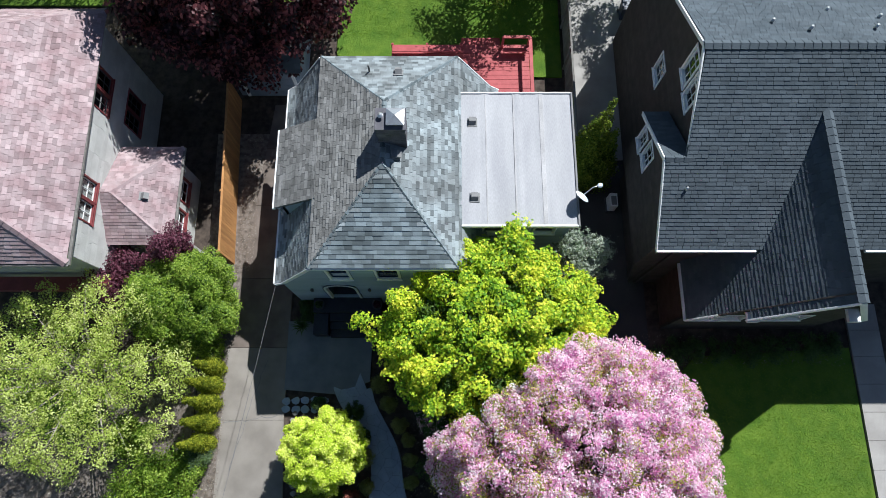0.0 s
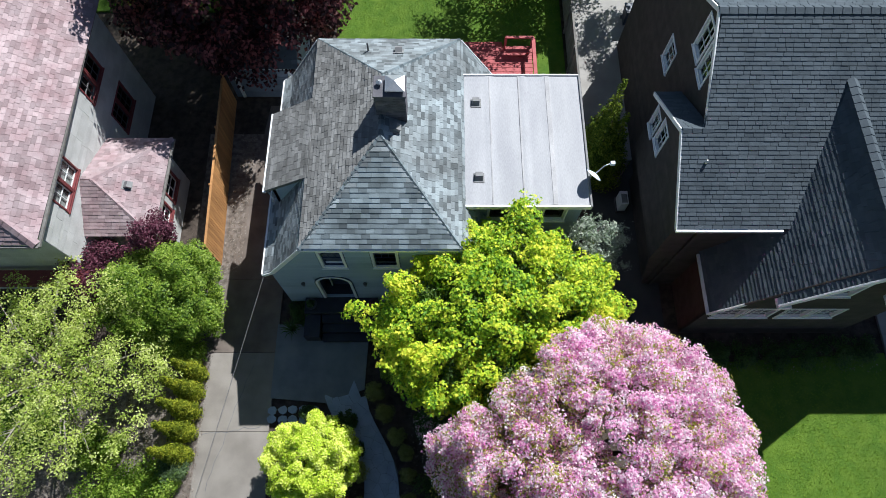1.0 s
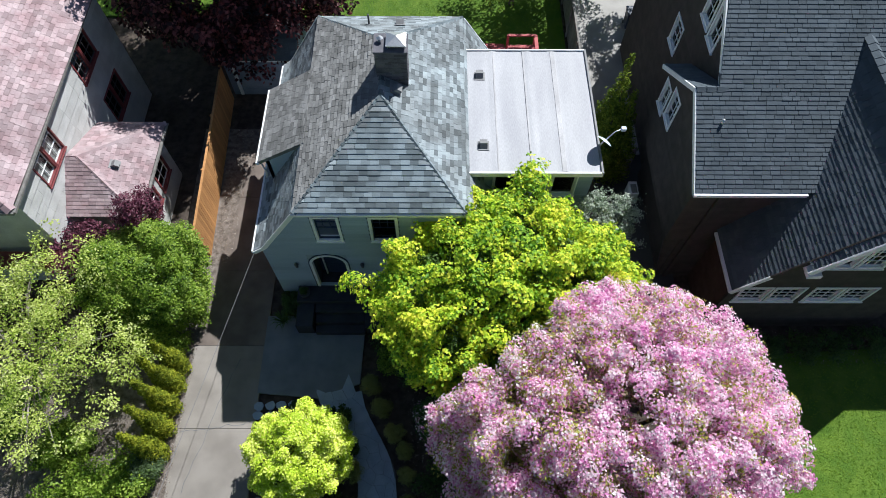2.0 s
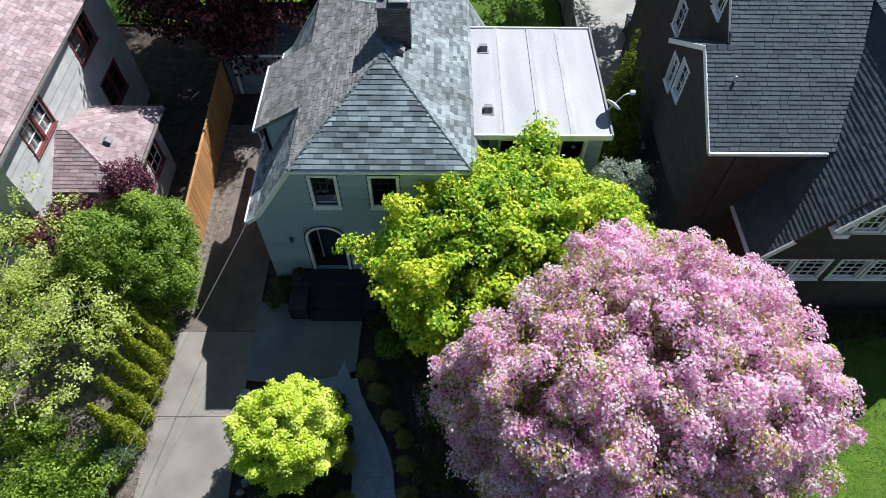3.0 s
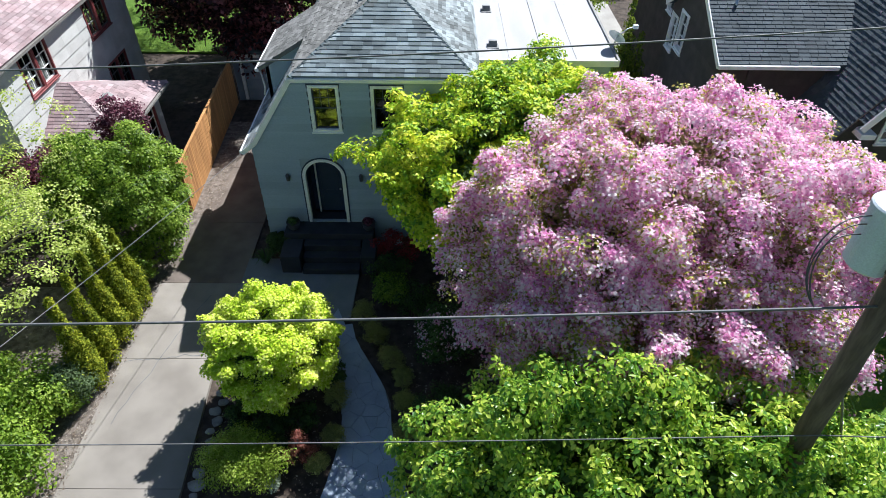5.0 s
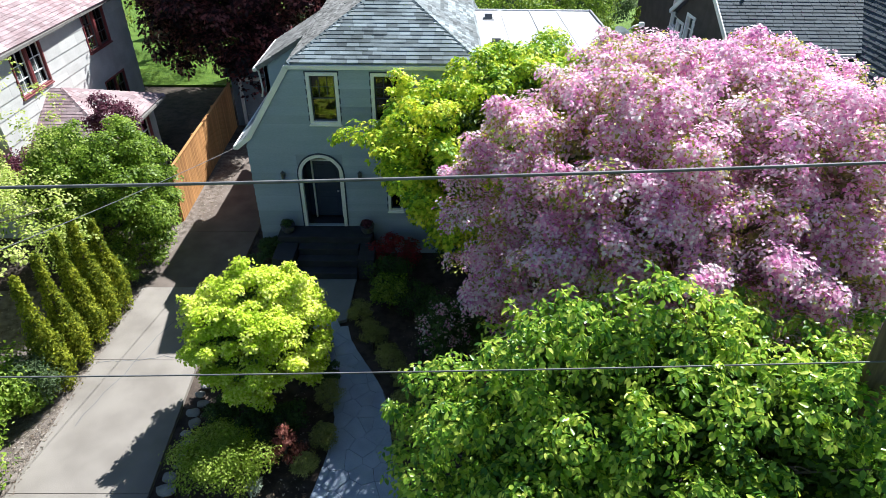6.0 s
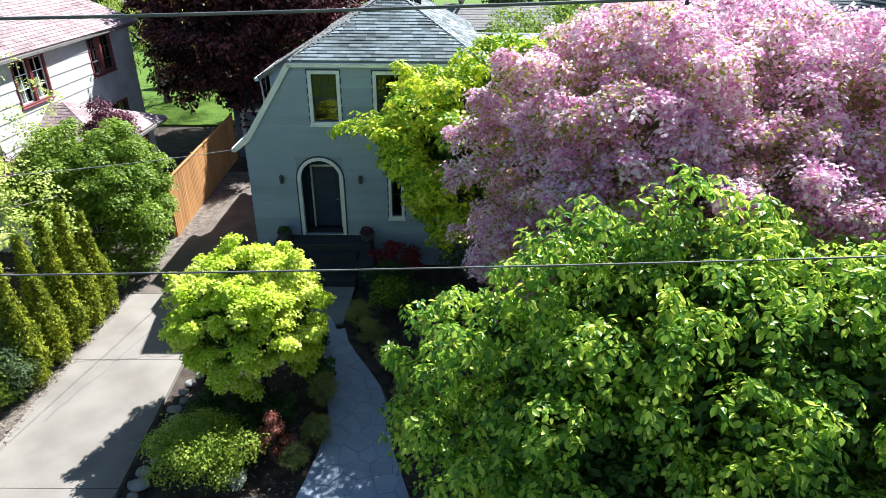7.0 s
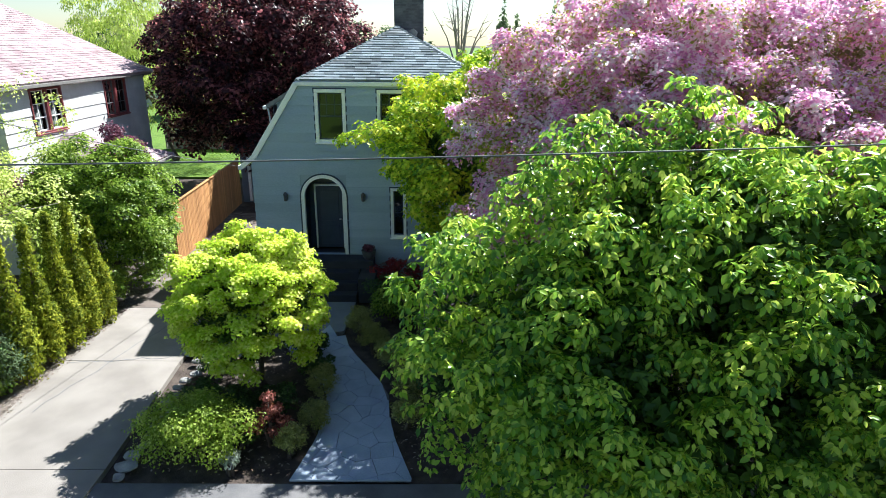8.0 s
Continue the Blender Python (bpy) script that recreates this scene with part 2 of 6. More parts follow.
M = {
    "grey_shingle": mat("grey_shingle", (0.165, 0.18, 0.185), (0.26, 0.295, 0.31), 1.1, 0.95, 0.7, 70, 0.46, stain=0.3, spec=0.15),
    "grey_tab": mat("grey_shingle_tab", (0.13, 0.155, 0.165), (0.20, 0.24, 0.26), 1.1, 0.95, 0.7, 70, 0.42, by='object', stain=0.22, spec=0.12),
    # West-facing roof: mossy tone, plus its dim glancing light painted in as darker grey.
    "moss_shade_shingle": mat("moss_shade_grey_shingle", (0.15, 0.15, 0.145), (0.225, 0.225, 0.22), 2.2, 0.96, 0.9, 60, 0.3, stain=0.3, spec=0.12, stretch=(1.6, 0.5, 1.6)),
    "dark_shingle": mat("dark_shingle", (0.063, 0.081, 0.097), (0.088, 0.109, 0.128), 1.2, 0.9, 0.5, 90, 0.15, stain=0.2),
    "pink_shingle": mat("pink_shingle", (0.314, 0.218, 0.227), (0.410, 0.323, 0.332), 1.6, 0.92, 0.5, 90, 0.27, stain=0.22),
    "siding": mat("siding", (0.284, 0.357, 0.450), (0.324, 0.394, 0.490), 2.0, 0.65, 0.15, 60, 0.1, by='object', stain=0.28, stretch=(0.3, 1, 1.5)),
    "white": mat("white_paint", (0.784, 0.795, 0.795), (0.869, 0.869, 0.859), 3, 0.5, 0.1, 50, stain=0.1),
    "navy": mat("navy_paint", (0.02, 0.035, 0.07), (0.03, 0.045, 0.085), 3, 0.45, 0.1, 50, stain=0.1),
    "membrane": mat("roof_membrane", (0.358, 0.358, 0.381), (0.427, 0.427, 0.445), 1.1, 0.6, 0.2, 25, stain=0.22, stretch=(1.6, 0.35, 1)),
    "seam": mat("membrane_seam", (0.367, 0.359, 0.367), (0.452, 0.445, 0.452), 2, 0.7, 0.2, 25, stain=0.3),
    "concrete": mat("concrete", (0.29, 0.275, 0.26), (0.37, 0.355, 0.335), 0.9, 0.9, 0.4, 55, stain=0.25),
    "blue_concrete": mat("blue_grey_concrete", (0.162, 0.178, 0.204), (0.221, 0.238, 0.259), 1.3, 0.9, 0.35, 45, stain=0.25),
    "flag": mat("flagstone", (0.298, 0.362, 0.463), (0.368, 0.437, 0.541), 2.2, 0.85, 0.4, 40, 0.04, by='object', stain=0.25),
    "joint": mat("joint_sand", (0.12, 0.125, 0.13), (0.19, 0.195, 0.2), 4, 0.95, 0.4, 60),
    "mid_drive": mat("worn_concrete", (0.213, 0.191, 0.169), (0.282, 0.256, 0.228), 1.0, 0.92, 0.4, 55, stain=0.3),
    "mulch": mat("bark_mulch", (0.11, 0.09, 0.075), (0.24, 0.205, 0.18), 5, 0.97, 0.9, 30, stain=0.3, bump_dist=0.03),
    "old_drive": mat("old_brown_concrete", (0.128, 0.104, 0.089), (0.196, 0.162, 0.140), 1.2, 0.95, 0.5, 50, stain=0.35),
    "soil": mat("soil", (0.046, 0.034, 0.028), (0.099, 0.077, 0.062), 3.5, 0.97, 0.8, 45, stain=0.4, bump_dist=0.03),
    "lawn": mat("lawn", (0.070, 0.149, 0.009), (0.118, 0.203, 0.017), 1.6, 0.9, 0.9, 70, stain=0.28, bump_dist=0.03),
    "asphalt": mat("asphalt", (0.045, 0.045, 0.047), (0.065, 0.064, 0.063), 0.7, 0.92, 0.4, 80, stain=0.25),
    "cedar": mat("cedar_boards", (0.42, 0.20, 0.075), (0.52, 0.27, 0.10), 2.5, 0.75, 0.2, 50, 0.14, by='object', stretch=(3, 3, 0.4)),
    "red_deck": mat("red_deck_paint", (0.336, 0.052, 0.056), (0.416, 0.073, 0.078), 3, 0.6, 0.2, 50, 0.08, by='object', stain=0.18),
    "stucco": mat("cream_shingle_wall", (0.482, 0.482, 0.464), (0.568, 0.568, 0.550), 1.5, 0.85, 0.25, 40, 0.07, by='object', stain=0.15),
    "brown_wall": mat("dark_brown_shingle_wall", (0.051, 0.043, 0.038), (0.072, 0.060, 0.053), 2.5, 0.85, 0.3, 40, 0.1, by='object', stain=0.2),
    "brick": mat("brick", (0.075, 0.04, 0.034), (0.11, 0.06, 0.05), 3, 0.9, 0.4, 50, 0.2, by='object'),
    "dark_brick": mat("dark_brick", (0.085, 0.085, 0.10), (0.14, 0.135, 0.15), 3, 0.9, 0.4, 50, 0.25, stain=0.2),
    "red_trim": mat("red_trim_paint", (0.17, 0.04, 0.042), (0.22, 0.052, 0.055), 3, 0.5, 0.1, 50, stain=0.12),
    "metal": mat("galvanised_metal", (0.55, 0.56, 0.57), (0.68, 0.69, 0.70), 4, 0.38, 0.1, 60, metal=0.8, stain=0.15),
    "grey_paint": mat("grey_enamel", (0.548, 0.627, 0.708), (0.618, 0.694, 0.769), 2, 0.45, 0.08, 50, stain=0.12),
    "dark_metal": mat("dark_metal", (0.06, 0.06, 0.065), (0.1, 0.1, 0.1), 4, 0.5, 0.1, 60, stain=0.15),
    "vent": mat("vent_hood_paint", (0.17, 0.17, 0.175), (0.22, 0.22, 0.22), 4, 0.6, 0.1, 60, stain=0.15),
    "cable": mat("cable_rubber", (0.05, 0.05, 0.055), (0.09, 0.09, 0.095), 8, 0.45, 0.1, 60, spec=0.6),
    "bare_wire": mat("bare_wire", (0.10, 0.10, 0.105), (0.16, 0.16, 0.165), 8, 0.6, 0.1, 60),
    "pole_wood": mat("weathered_pole_wood", (0.09, 0.065, 0.05), (0.17, 0.125, 0.095), 4, 0.9, 0.5, 30, stretch=(3, 3, 0.25)),
    "bark": mat("bark", (0.09, 0.07, 0.058), (0.17, 0.14, 0.115), 6, 0.95, 0.8, 30, stretch=(1, 1, 0.4), bump_dist=0.02),
    "pale_bark": mat("pale_bark", (0.24, 0.21, 0.18), (0.36, 0.32, 0.28), 6, 0.95, 0.6, 30),
    # Near-black lining behind panes: the darkness of an unlit room as colour.
    "room": mat("unlit_room_black", (0.02, 0.02, 0.022), (0.035, 0.034, 0.033), 2, 0.9, 0, 20),
    "curtain": mat("white_curtain", (0.62, 0.62, 0.6), (0.72, 0.72, 0.7), 5, 0.9, 0.1, 40, stretch=(6, 6, 0.5)),
    "rock": mat("pale_rock", (0.194, 0.187, 0.180), (0.302, 0.295, 0.281), 4, 0.9, 0.5, 30, 0.15, by='object'),
    "terracotta": mat("pot_glaze", (0.07, 0.075, 0.085), (0.1, 0.1, 0.11), 5, 0.5, 0.1, 40),
    "porch": mat("slate_porch_paint", (0.026, 0.030, 0.041), (0.041, 0.045, 0.056), 2, 0.7, 0.2, 40, stain=0.2),
    "fibre": mat("grey_fence_wood", (0.16, 0.15, 0.14), (0.23, 0.22, 0.205), 3, 0.9, 0.3, 40, 0.12, by='object', stretch=(3, 3, 0.5)),
    "shed_grey": mat("bluegrey_garage_paint", (0.20, 0.24, 0.30), (0.25, 0.29, 0.35), 2, 0.65, 0.15, 40, stain=0.15),
    "far_roof": mat("far_shingle_roof", (0.22, 0.21, 0.205), (0.30, 0.28, 0.27), 2, 0.9, 0.3, 40),
    "glass": glass_mat("window_glass"),
    "pink": leaf_mat("pink_blossom", [(0.70, 0.26, 0.55), (0.90, 0.52, 0.73), (0.96, 0.78, 0.87), (0.98, 0.96, 0.96)], 0.55, 0.6, 0.15, 3.0),
    "pink_leaf": leaf_mat("young_olive_leaf", [(0.22, 0.28, 0.03), (0.40, 0.42, 0.06), (0.60, 0.56, 0.14)], 0.45),
    "gold": leaf_mat("golden_green_leaf", [(0.13, 0.29, 0.02), (0.34, 0.53, 0.03), (0.60, 0.72, 0.04), (0.84, 0.82, 0.08)], 0.33, 0.5, 0.25, 0.8),
    "lime": leaf_mat("lime_leaf", [(0.42, 0.60, 0.03), (0.69, 0.81, 0.07), (0.88, 0.91, 0.28)], 0.36, 0.55, 0.2),
    "green": leaf_mat("fresh_green_leaf", [(0.09, 0.23, 0.04), (0.32, 0.52, 0.06), (0.80, 0.88, 0.16)], 0.56, 0.3, 0.5),
    "bush": leaf_mat("shrub_leaf", [(0.10, 0.19, 0.018), (0.23, 0.36, 0.035), (0.42, 0.54, 0.09)], 0.48, 0.45, 0.35),
    "pale": leaf_mat("pale_spring_leaf", [(0.36, 0.47, 0.08), (0.58, 0.67, 0.15), (0.78, 0.82, 0.34)], 0.5, 0.55, 0.25),
    "arb": leaf_mat("arborvitae_scale_leaf", [(0.09, 0.13, 0.012), (0.22, 0.27, 0.02), (0.44, 0.46, 0.04)], 0.4, 0.7, 0.2, 2.5),
    "cypress": leaf_mat("cypress_scale_leaf", [(0.06, 0.11, 0.012), (0.14, 0.21, 0.02), (0.30, 0.36, 0.04)], 0.35, 0.7, 0.2, 2.5),
    "copper": leaf_mat("copper_beech_leaf", [(0.025, 0.010, 0.014), (0.075, 0.027, 0.036), (0.42, 0.15, 0.16)], 0.68, 0.4, 0.5),
    "barberry": leaf_mat("barberry_leaf", [(0.143, 0.043, 0.030), (0.308, 0.102, 0.075), (0.495, 0.204, 0.160)], 0.35, 0.5, 0.3),
    "spring": leaf_mat("yellow_green_leaf", [(0.208, 0.320, 0.024), (0.360, 0.480, 0.064), (0.528, 0.608, 0.144)], 0.46, 0.5, 0.3),
    # Sidewalk grey darkened over its whole length: tree shade put into the colour.
    "tree_shade_walk": mat("shade_darkened_walk", (0.10, 0.10, 0.105), (0.16, 0.155, 0.155), 1.5, 0.9, 0.4, 50, stain=0.35),
    "plum": leaf_mat("plum_maple_leaf", [(0.07, 0.018, 0.035), (0.15, 0.04, 0.07), (0.24, 0.09, 0.13)], 0.35, 0.5, 0.3),
    "varieg": leaf_mat("variegated_leaf", [(0.18, 0.25, 0.15), (0.4, 0.46, 0.36), (0.64, 0.68, 0.6)], 0.4, 0.5, 0.3),
    "dark_shrub": leaf_mat("dark_shrub_leaf", [(0.032, 0.064, 0.019), (0.064, 0.120, 0.032), (0.112, 0.192, 0.048)], 0.3, 0.5, 0.3),
    "far_leaf": leaf_mat("distant_leaf", [(0.07, 0.12, 0.05), (0.12, 0.18, 0.08), (0.18, 0.25, 0.12)], 0.3, 0.7, 0.2, 0.3),
    # Dark, nearly opaque leaves for crown cores: inner shade given as colour.
    "core_shade_leaf": leaf_mat("inner_shade_leaf", [(0.035, 0.075, 0.012), (0.07, 0.13, 0.018), (0.11, 0.19, 0.025)], 0.15),
    # Blossom core in duller pink and olive: shade in the gaps, put into colour.
    "core_shade_pink": leaf_mat("inner_shade_blossom", [(0.50, 0.25, 0.36), (0.30, 0.31, 0.09), (0.20, 0.18, 0.07)], 0.4),
    "litter": leaf_mat("fallen_leaf", [(0.10, 0.075, 0.055), (0.22, 0.17, 0.13), (0.42, 0.38, 0.33)], 0.1, 0.9, 0.1, 3),
    "blade": leaf_mat("grass_blade", [(0.076, 0.160, 0.009), (0.129, 0.236, 0.015), (0.205, 0.319, 0.030)], 0.4, 0.6, 0.2, 1.5),
    "red_flower": leaf_mat("red_flower", [(0.2, 0.02, 0.03), (0.4, 0.04, 0.06), (0.1, 0.05, 0.03)], 0.3),
    "box": leaf_mat("boxwood_leaf", [(0.182, 0.210, 0.063), (0.308, 0.329, 0.098), (0.448, 0.448, 0.154)], 0.25, 0.6, 0.2),
}


# ---- builders ----
def mesh_object(name, verts, faces, material, parent=None, label="", smooth=False):
    me = bpy.data.meshes.new(name)
    me.from_pydata([tuple(v) for v in verts], [], [tuple(f) for f in faces])
    me.materials.append(M[material])
    if smooth:
        me.polygons.foreach_set("use_smooth", [True] * len(me.polygons))
    me.update()
    ob = new(name, me)
    ob.parent = parent
    if label:
        tagged(ob, label)
    return ob


def part(name, bm, material, parent=None, label="", smooth=False):
    bmesh.ops.recalc_face_normals(bm, faces=bm.faces)
    me = bpy.data.meshes.new(name)
    bm.to_mesh(me)
    bm.free()
    me.materials.append(M[material])
    if smooth:
        me.polygons.foreach_set("use_smooth", [True] * len(me.polygons))
    ob = new(name, me)
    ob.parent = parent
    if label:
        tagged(ob, label)
    return ob


def add_box(bm, x0, x1, y0, y1, z0, z1, bevel=0.0):
    r = bmesh.ops.create_cube(bm, size=1, matrix=Matrix.Translation(((x0 + x1) / 2, (y0 + y1) / 2, (z0 + z1) / 2)) @ Matrix.Diagonal((x1 - x0, y1 - y0, z1 - z0, 1)))
    if bevel:
        es = list({e for v in r["verts"] for e in v.link_edges})
        bmesh.ops.bevel(bm, geom=es, offset=bevel, segments=1, affect='EDGES')
    return bm


def box(name, x0, x1, y0, y1, z0, z1, material, parent=None, label="", bevel=0.012):
    return part(name, add_box(bmesh.new(), x0, x1, y0, y1, z0, z1, bevel), material, parent, label)


def beam(name, a, b, w, h, material, parent=None, label=""):
    """A straight bar of w x h from a to b."""
    a, b = Vector(a), Vector(b)
    q = (b - a).to_track_quat('Z', 'Y').to_matrix().to_4x4()
    bm = bmesh.new()
    bmesh.ops.create_cube(bm, size=1, matrix=Matrix.Translation((a + b) / 2) @ q @ Matrix.Diagonal((w, h, (b - a).length, 1)))
    bmesh.ops.bevel(bm, geom=bm.edges[:], offset=min(w, h) * 0.12, segments=1, affect='EDGES')
    return part(name, bm, material, parent, label)


def add_tube(bm, pts, radii, sides=8):
    """A bent tapering tube along pts."""
    rings = []
    for i, p in enumerate(pts):
        p = Vector(p)
        d = (Vector(pts[min(i + 1, len(pts) - 1)]) - Vector(pts[max(i - 1, 0)])).normalized()
        q = d.to_track_quat('Z', 'Y')
        rings.append([bm.verts.new(p + q @ Vector((math.cos(a) * radii[i], math.sin(a) * radii[i], 0))) for a in [2 * math.pi * k / sides for k in range(sides)]])
    for r0, r1 in zip(rings, rings[1:]):
        for k in range(sides):
            bm.faces.new((r0[k], r0[(k + 1) % sides], r1[(k + 1) % sides], r1[k]))
    bm.faces.new(rings[0][::-1])
    bm.faces.new(rings[-1])
    return bm


def tube(name, pts, radii, material, parent=None, label="", sides=8):
    return part(name, add_tube(bmesh.new(), pts, radii, sides), material, parent, label, smooth=True)


def lathe(name, profile, at, material, parent=None, label="", sides=20):
    """A turned body from (radius, height) pairs."""
    bm = bmesh.new()
    rings = [[bm.verts.new((at[0] + r * math.cos(2 * math.pi * k / sides), at[1] + r * math.sin(2 * math.pi * k / sides), at[2] + h)) for k in range(sides)] for r, h in profile]
    for a, b in zip(rings, rings[1:]):
        for k in range(sides):
            bm.faces.new((a[k], a[(k + 1) % sides], b[(k + 1) % sides], b[k]))
    bm.faces.new(rings[0][::-1])
    bm.faces.new(rings[-1])
    return part(name, bm, material, parent, label, smooth=False)


def empty(name, at=(0, 0, 0), **tags):
    return tagged(new(name), **tags)


def clip2(poly, a, b):
    """The part of a 2D polygon left of the line a-b."""
    out = []
    for i in range(len(poly)):
        p, q = poly[i], poly[(i + 1) % len(poly)]
        sp = (b[0] - a[0]) * (p[1] - a[1]) - (b[1] - a[1]) * (p[0] - a[0])
        sq = (b[0] - a[0]) * (q[1] - a[1]) - (b[1] - a[1]) * (q[0] - a[0])
        if sp >= 0:
            out.append(p)
        if (sp > 0 > sq) or (sp < 0 < sq):
            t = sp / (sp - sq)
            out.append((p[0] + t * (q[0] - p[0]), p[1] + t * (q[1] - p[1])))
    return out


def clip_convex(poly, conv):
    for i in range(len(conv)):
        if len(poly) < 3:
            return []
        poly = clip2(poly, conv[i], conv[(i + 1) % len(conv)])
    return poly


def area2(poly):
    return 0.5 * sum(poly[i][0] * poly[(i + 1) % len(poly)][1] - poly[(i + 1) % len(poly)][0] * poly[i][1] for i in range(len(poly)))


def roof_slope(corners, parent, material, course=0.18, width=0.33, thick=0.022, slab=0.12, seed=1, single=False, wide=0.5, gap=0.012):
    """A roof plane: a slab with overlapping shingle tabs laid in courses. corners: convex, seen from outside anticlockwise, the first two along the eave."""
    c = [Vector(v) for v in corners]
    u = (c[1] - c[0]).normalized()
    n = (c[1] - c[0]).cross(c[-1] - c[0]).normalized()
    v = n.cross(u)
    flat = [((p - c[0]).dot(u), (p - c[0]).dot(v)) for p in c]
    place = lambda a, b, h: c[0] + u * a + v * b + n * h
    k = len(c)
    verts = [p - n * 0.004 for p in c] + [p - n * slab for p in c]
    faces = [tuple(range(k)), tuple(range(2 * k - 1, k - 1, -1))] + [(i, i + k, (i + 1) % k + k, (i + 1) % k) for i in range(k)]
    mesh_object("roof_deck", verts, faces, material, parent)
    rng = random.Random(seed)
    V, F = [], []
    top = max(p[1] for p in flat)
    lo, hi = min(p[0] for p in flat), max(p[0] for p in flat)
    shared = {}
    b = 0.0
    while b < top:
        a = lo - rng.random() * width
        while a < hi:
            w = width * (1 + wide * (rng.random() - 0.5))
            rect = [(a, b), (a + w - gap, b), (a + w - gap, b + course), (a, b + course)]
            cut = clip_convex(rect, flat)
            lift = thick * (0.8 + 0.5 * rng.random())
            if len(cut) >= 3 and area2(cut) > 0.002:
                full = area2(cut) > 0.999 * area2(rect)
                if single and full and len(shared) < 290:
                    shared[(round(a, 3), round(b, 3))] = (a, b, w, lift)
                else:
                    s = len(V)
                    m = len(cut)
                    V += [place(p, q, lift * (1 - 0.85 * (q - b) / course)) for p, q in cut] + [place(p, q, -0.003) for p, q in cut]
                    F += [tuple(range(s, s + m))] + [(s + i, s + i + m, s + (i + 1) % m + m, s + (i + 1) % m) for i in range(m)]
            a += w
        b += course
    if V:
        tagged(mesh_object("shingle_field", V, F, material, parent), kind="stuff")
    if shared:
        turn = Matrix((u, v, n)).transposed().to_4x4()
        bm = bmesh.new()
        w0 = width - 0.006
        p = [bm.verts.new(q) for q in ((0, 0, thick), (w0, 0, thick), (w0, course, 0.004), (0, course, 0.004), (0, 0, -0.003), (w0, 0, -0.003), (w0, course, -0.003), (0, course, -0.003))]
        for f in ((0, 1, 2, 3), (4, 5, 1, 0), (5, 6, 2, 1), (6, 7, 3, 2), (7, 4, 0, 3)):
            bm.faces.new([p[i] for i in f])
        me = bpy.data.meshes.new("shingle")
        bm.to_mesh(me)
        bm.free()
        me.materials.append(M["grey_tab"])
        for a, b, w, lift in shared.values():
            ob = new("shingle", me)
            ob.parent = parent
            ob.matrix_basis = Matrix.Translation(place(a, b, 0)) @ turn @ Matrix.Diagonal((w / width, 1, lift / thick, 1))


def ridge_caps(a, b, parent, material, w=0.26, step=0.2):
    """Overlapping folded caps from a (low) to b (high), each a piece of its own."""
    a, b = Vector(a), Vector(b)
    d = b - a
    n = max(2, int(d.length / step))
    side = d.cross(Vector((0, 0, 1))).normalized()
    up = side.cross(d).normalized()
    length = d.length / n * 1.15
    V = [(-w / 2, 0, -0.05), (0, 0, 0.05), (w / 2, 0, -0.05), (-w / 2, length, -0.07), (0, length, 0.025), (w / 2, length, -0.07), (0, 0, -0.06)]
    me = bpy.data.meshes.new("ridge_cap")
    me.from_pydata(V, [], [(0, 1, 4, 3)[::-1], (1, 2, 5, 4)[::-1], (0, 6, 1)[::-1], (6, 2, 1)[::-1]])
    me.materials.append(M["grey_tab" if material == "grey_shingle" else material])
    turn = Matrix((side, d.normalized(), up)).transposed().to_4x4()
    for i in range(n):
        ob = new("ridge_cap", me)
        ob.parent = parent
        ob.matrix_basis = Matrix.Translation(a + d * (i / n)) @ turn


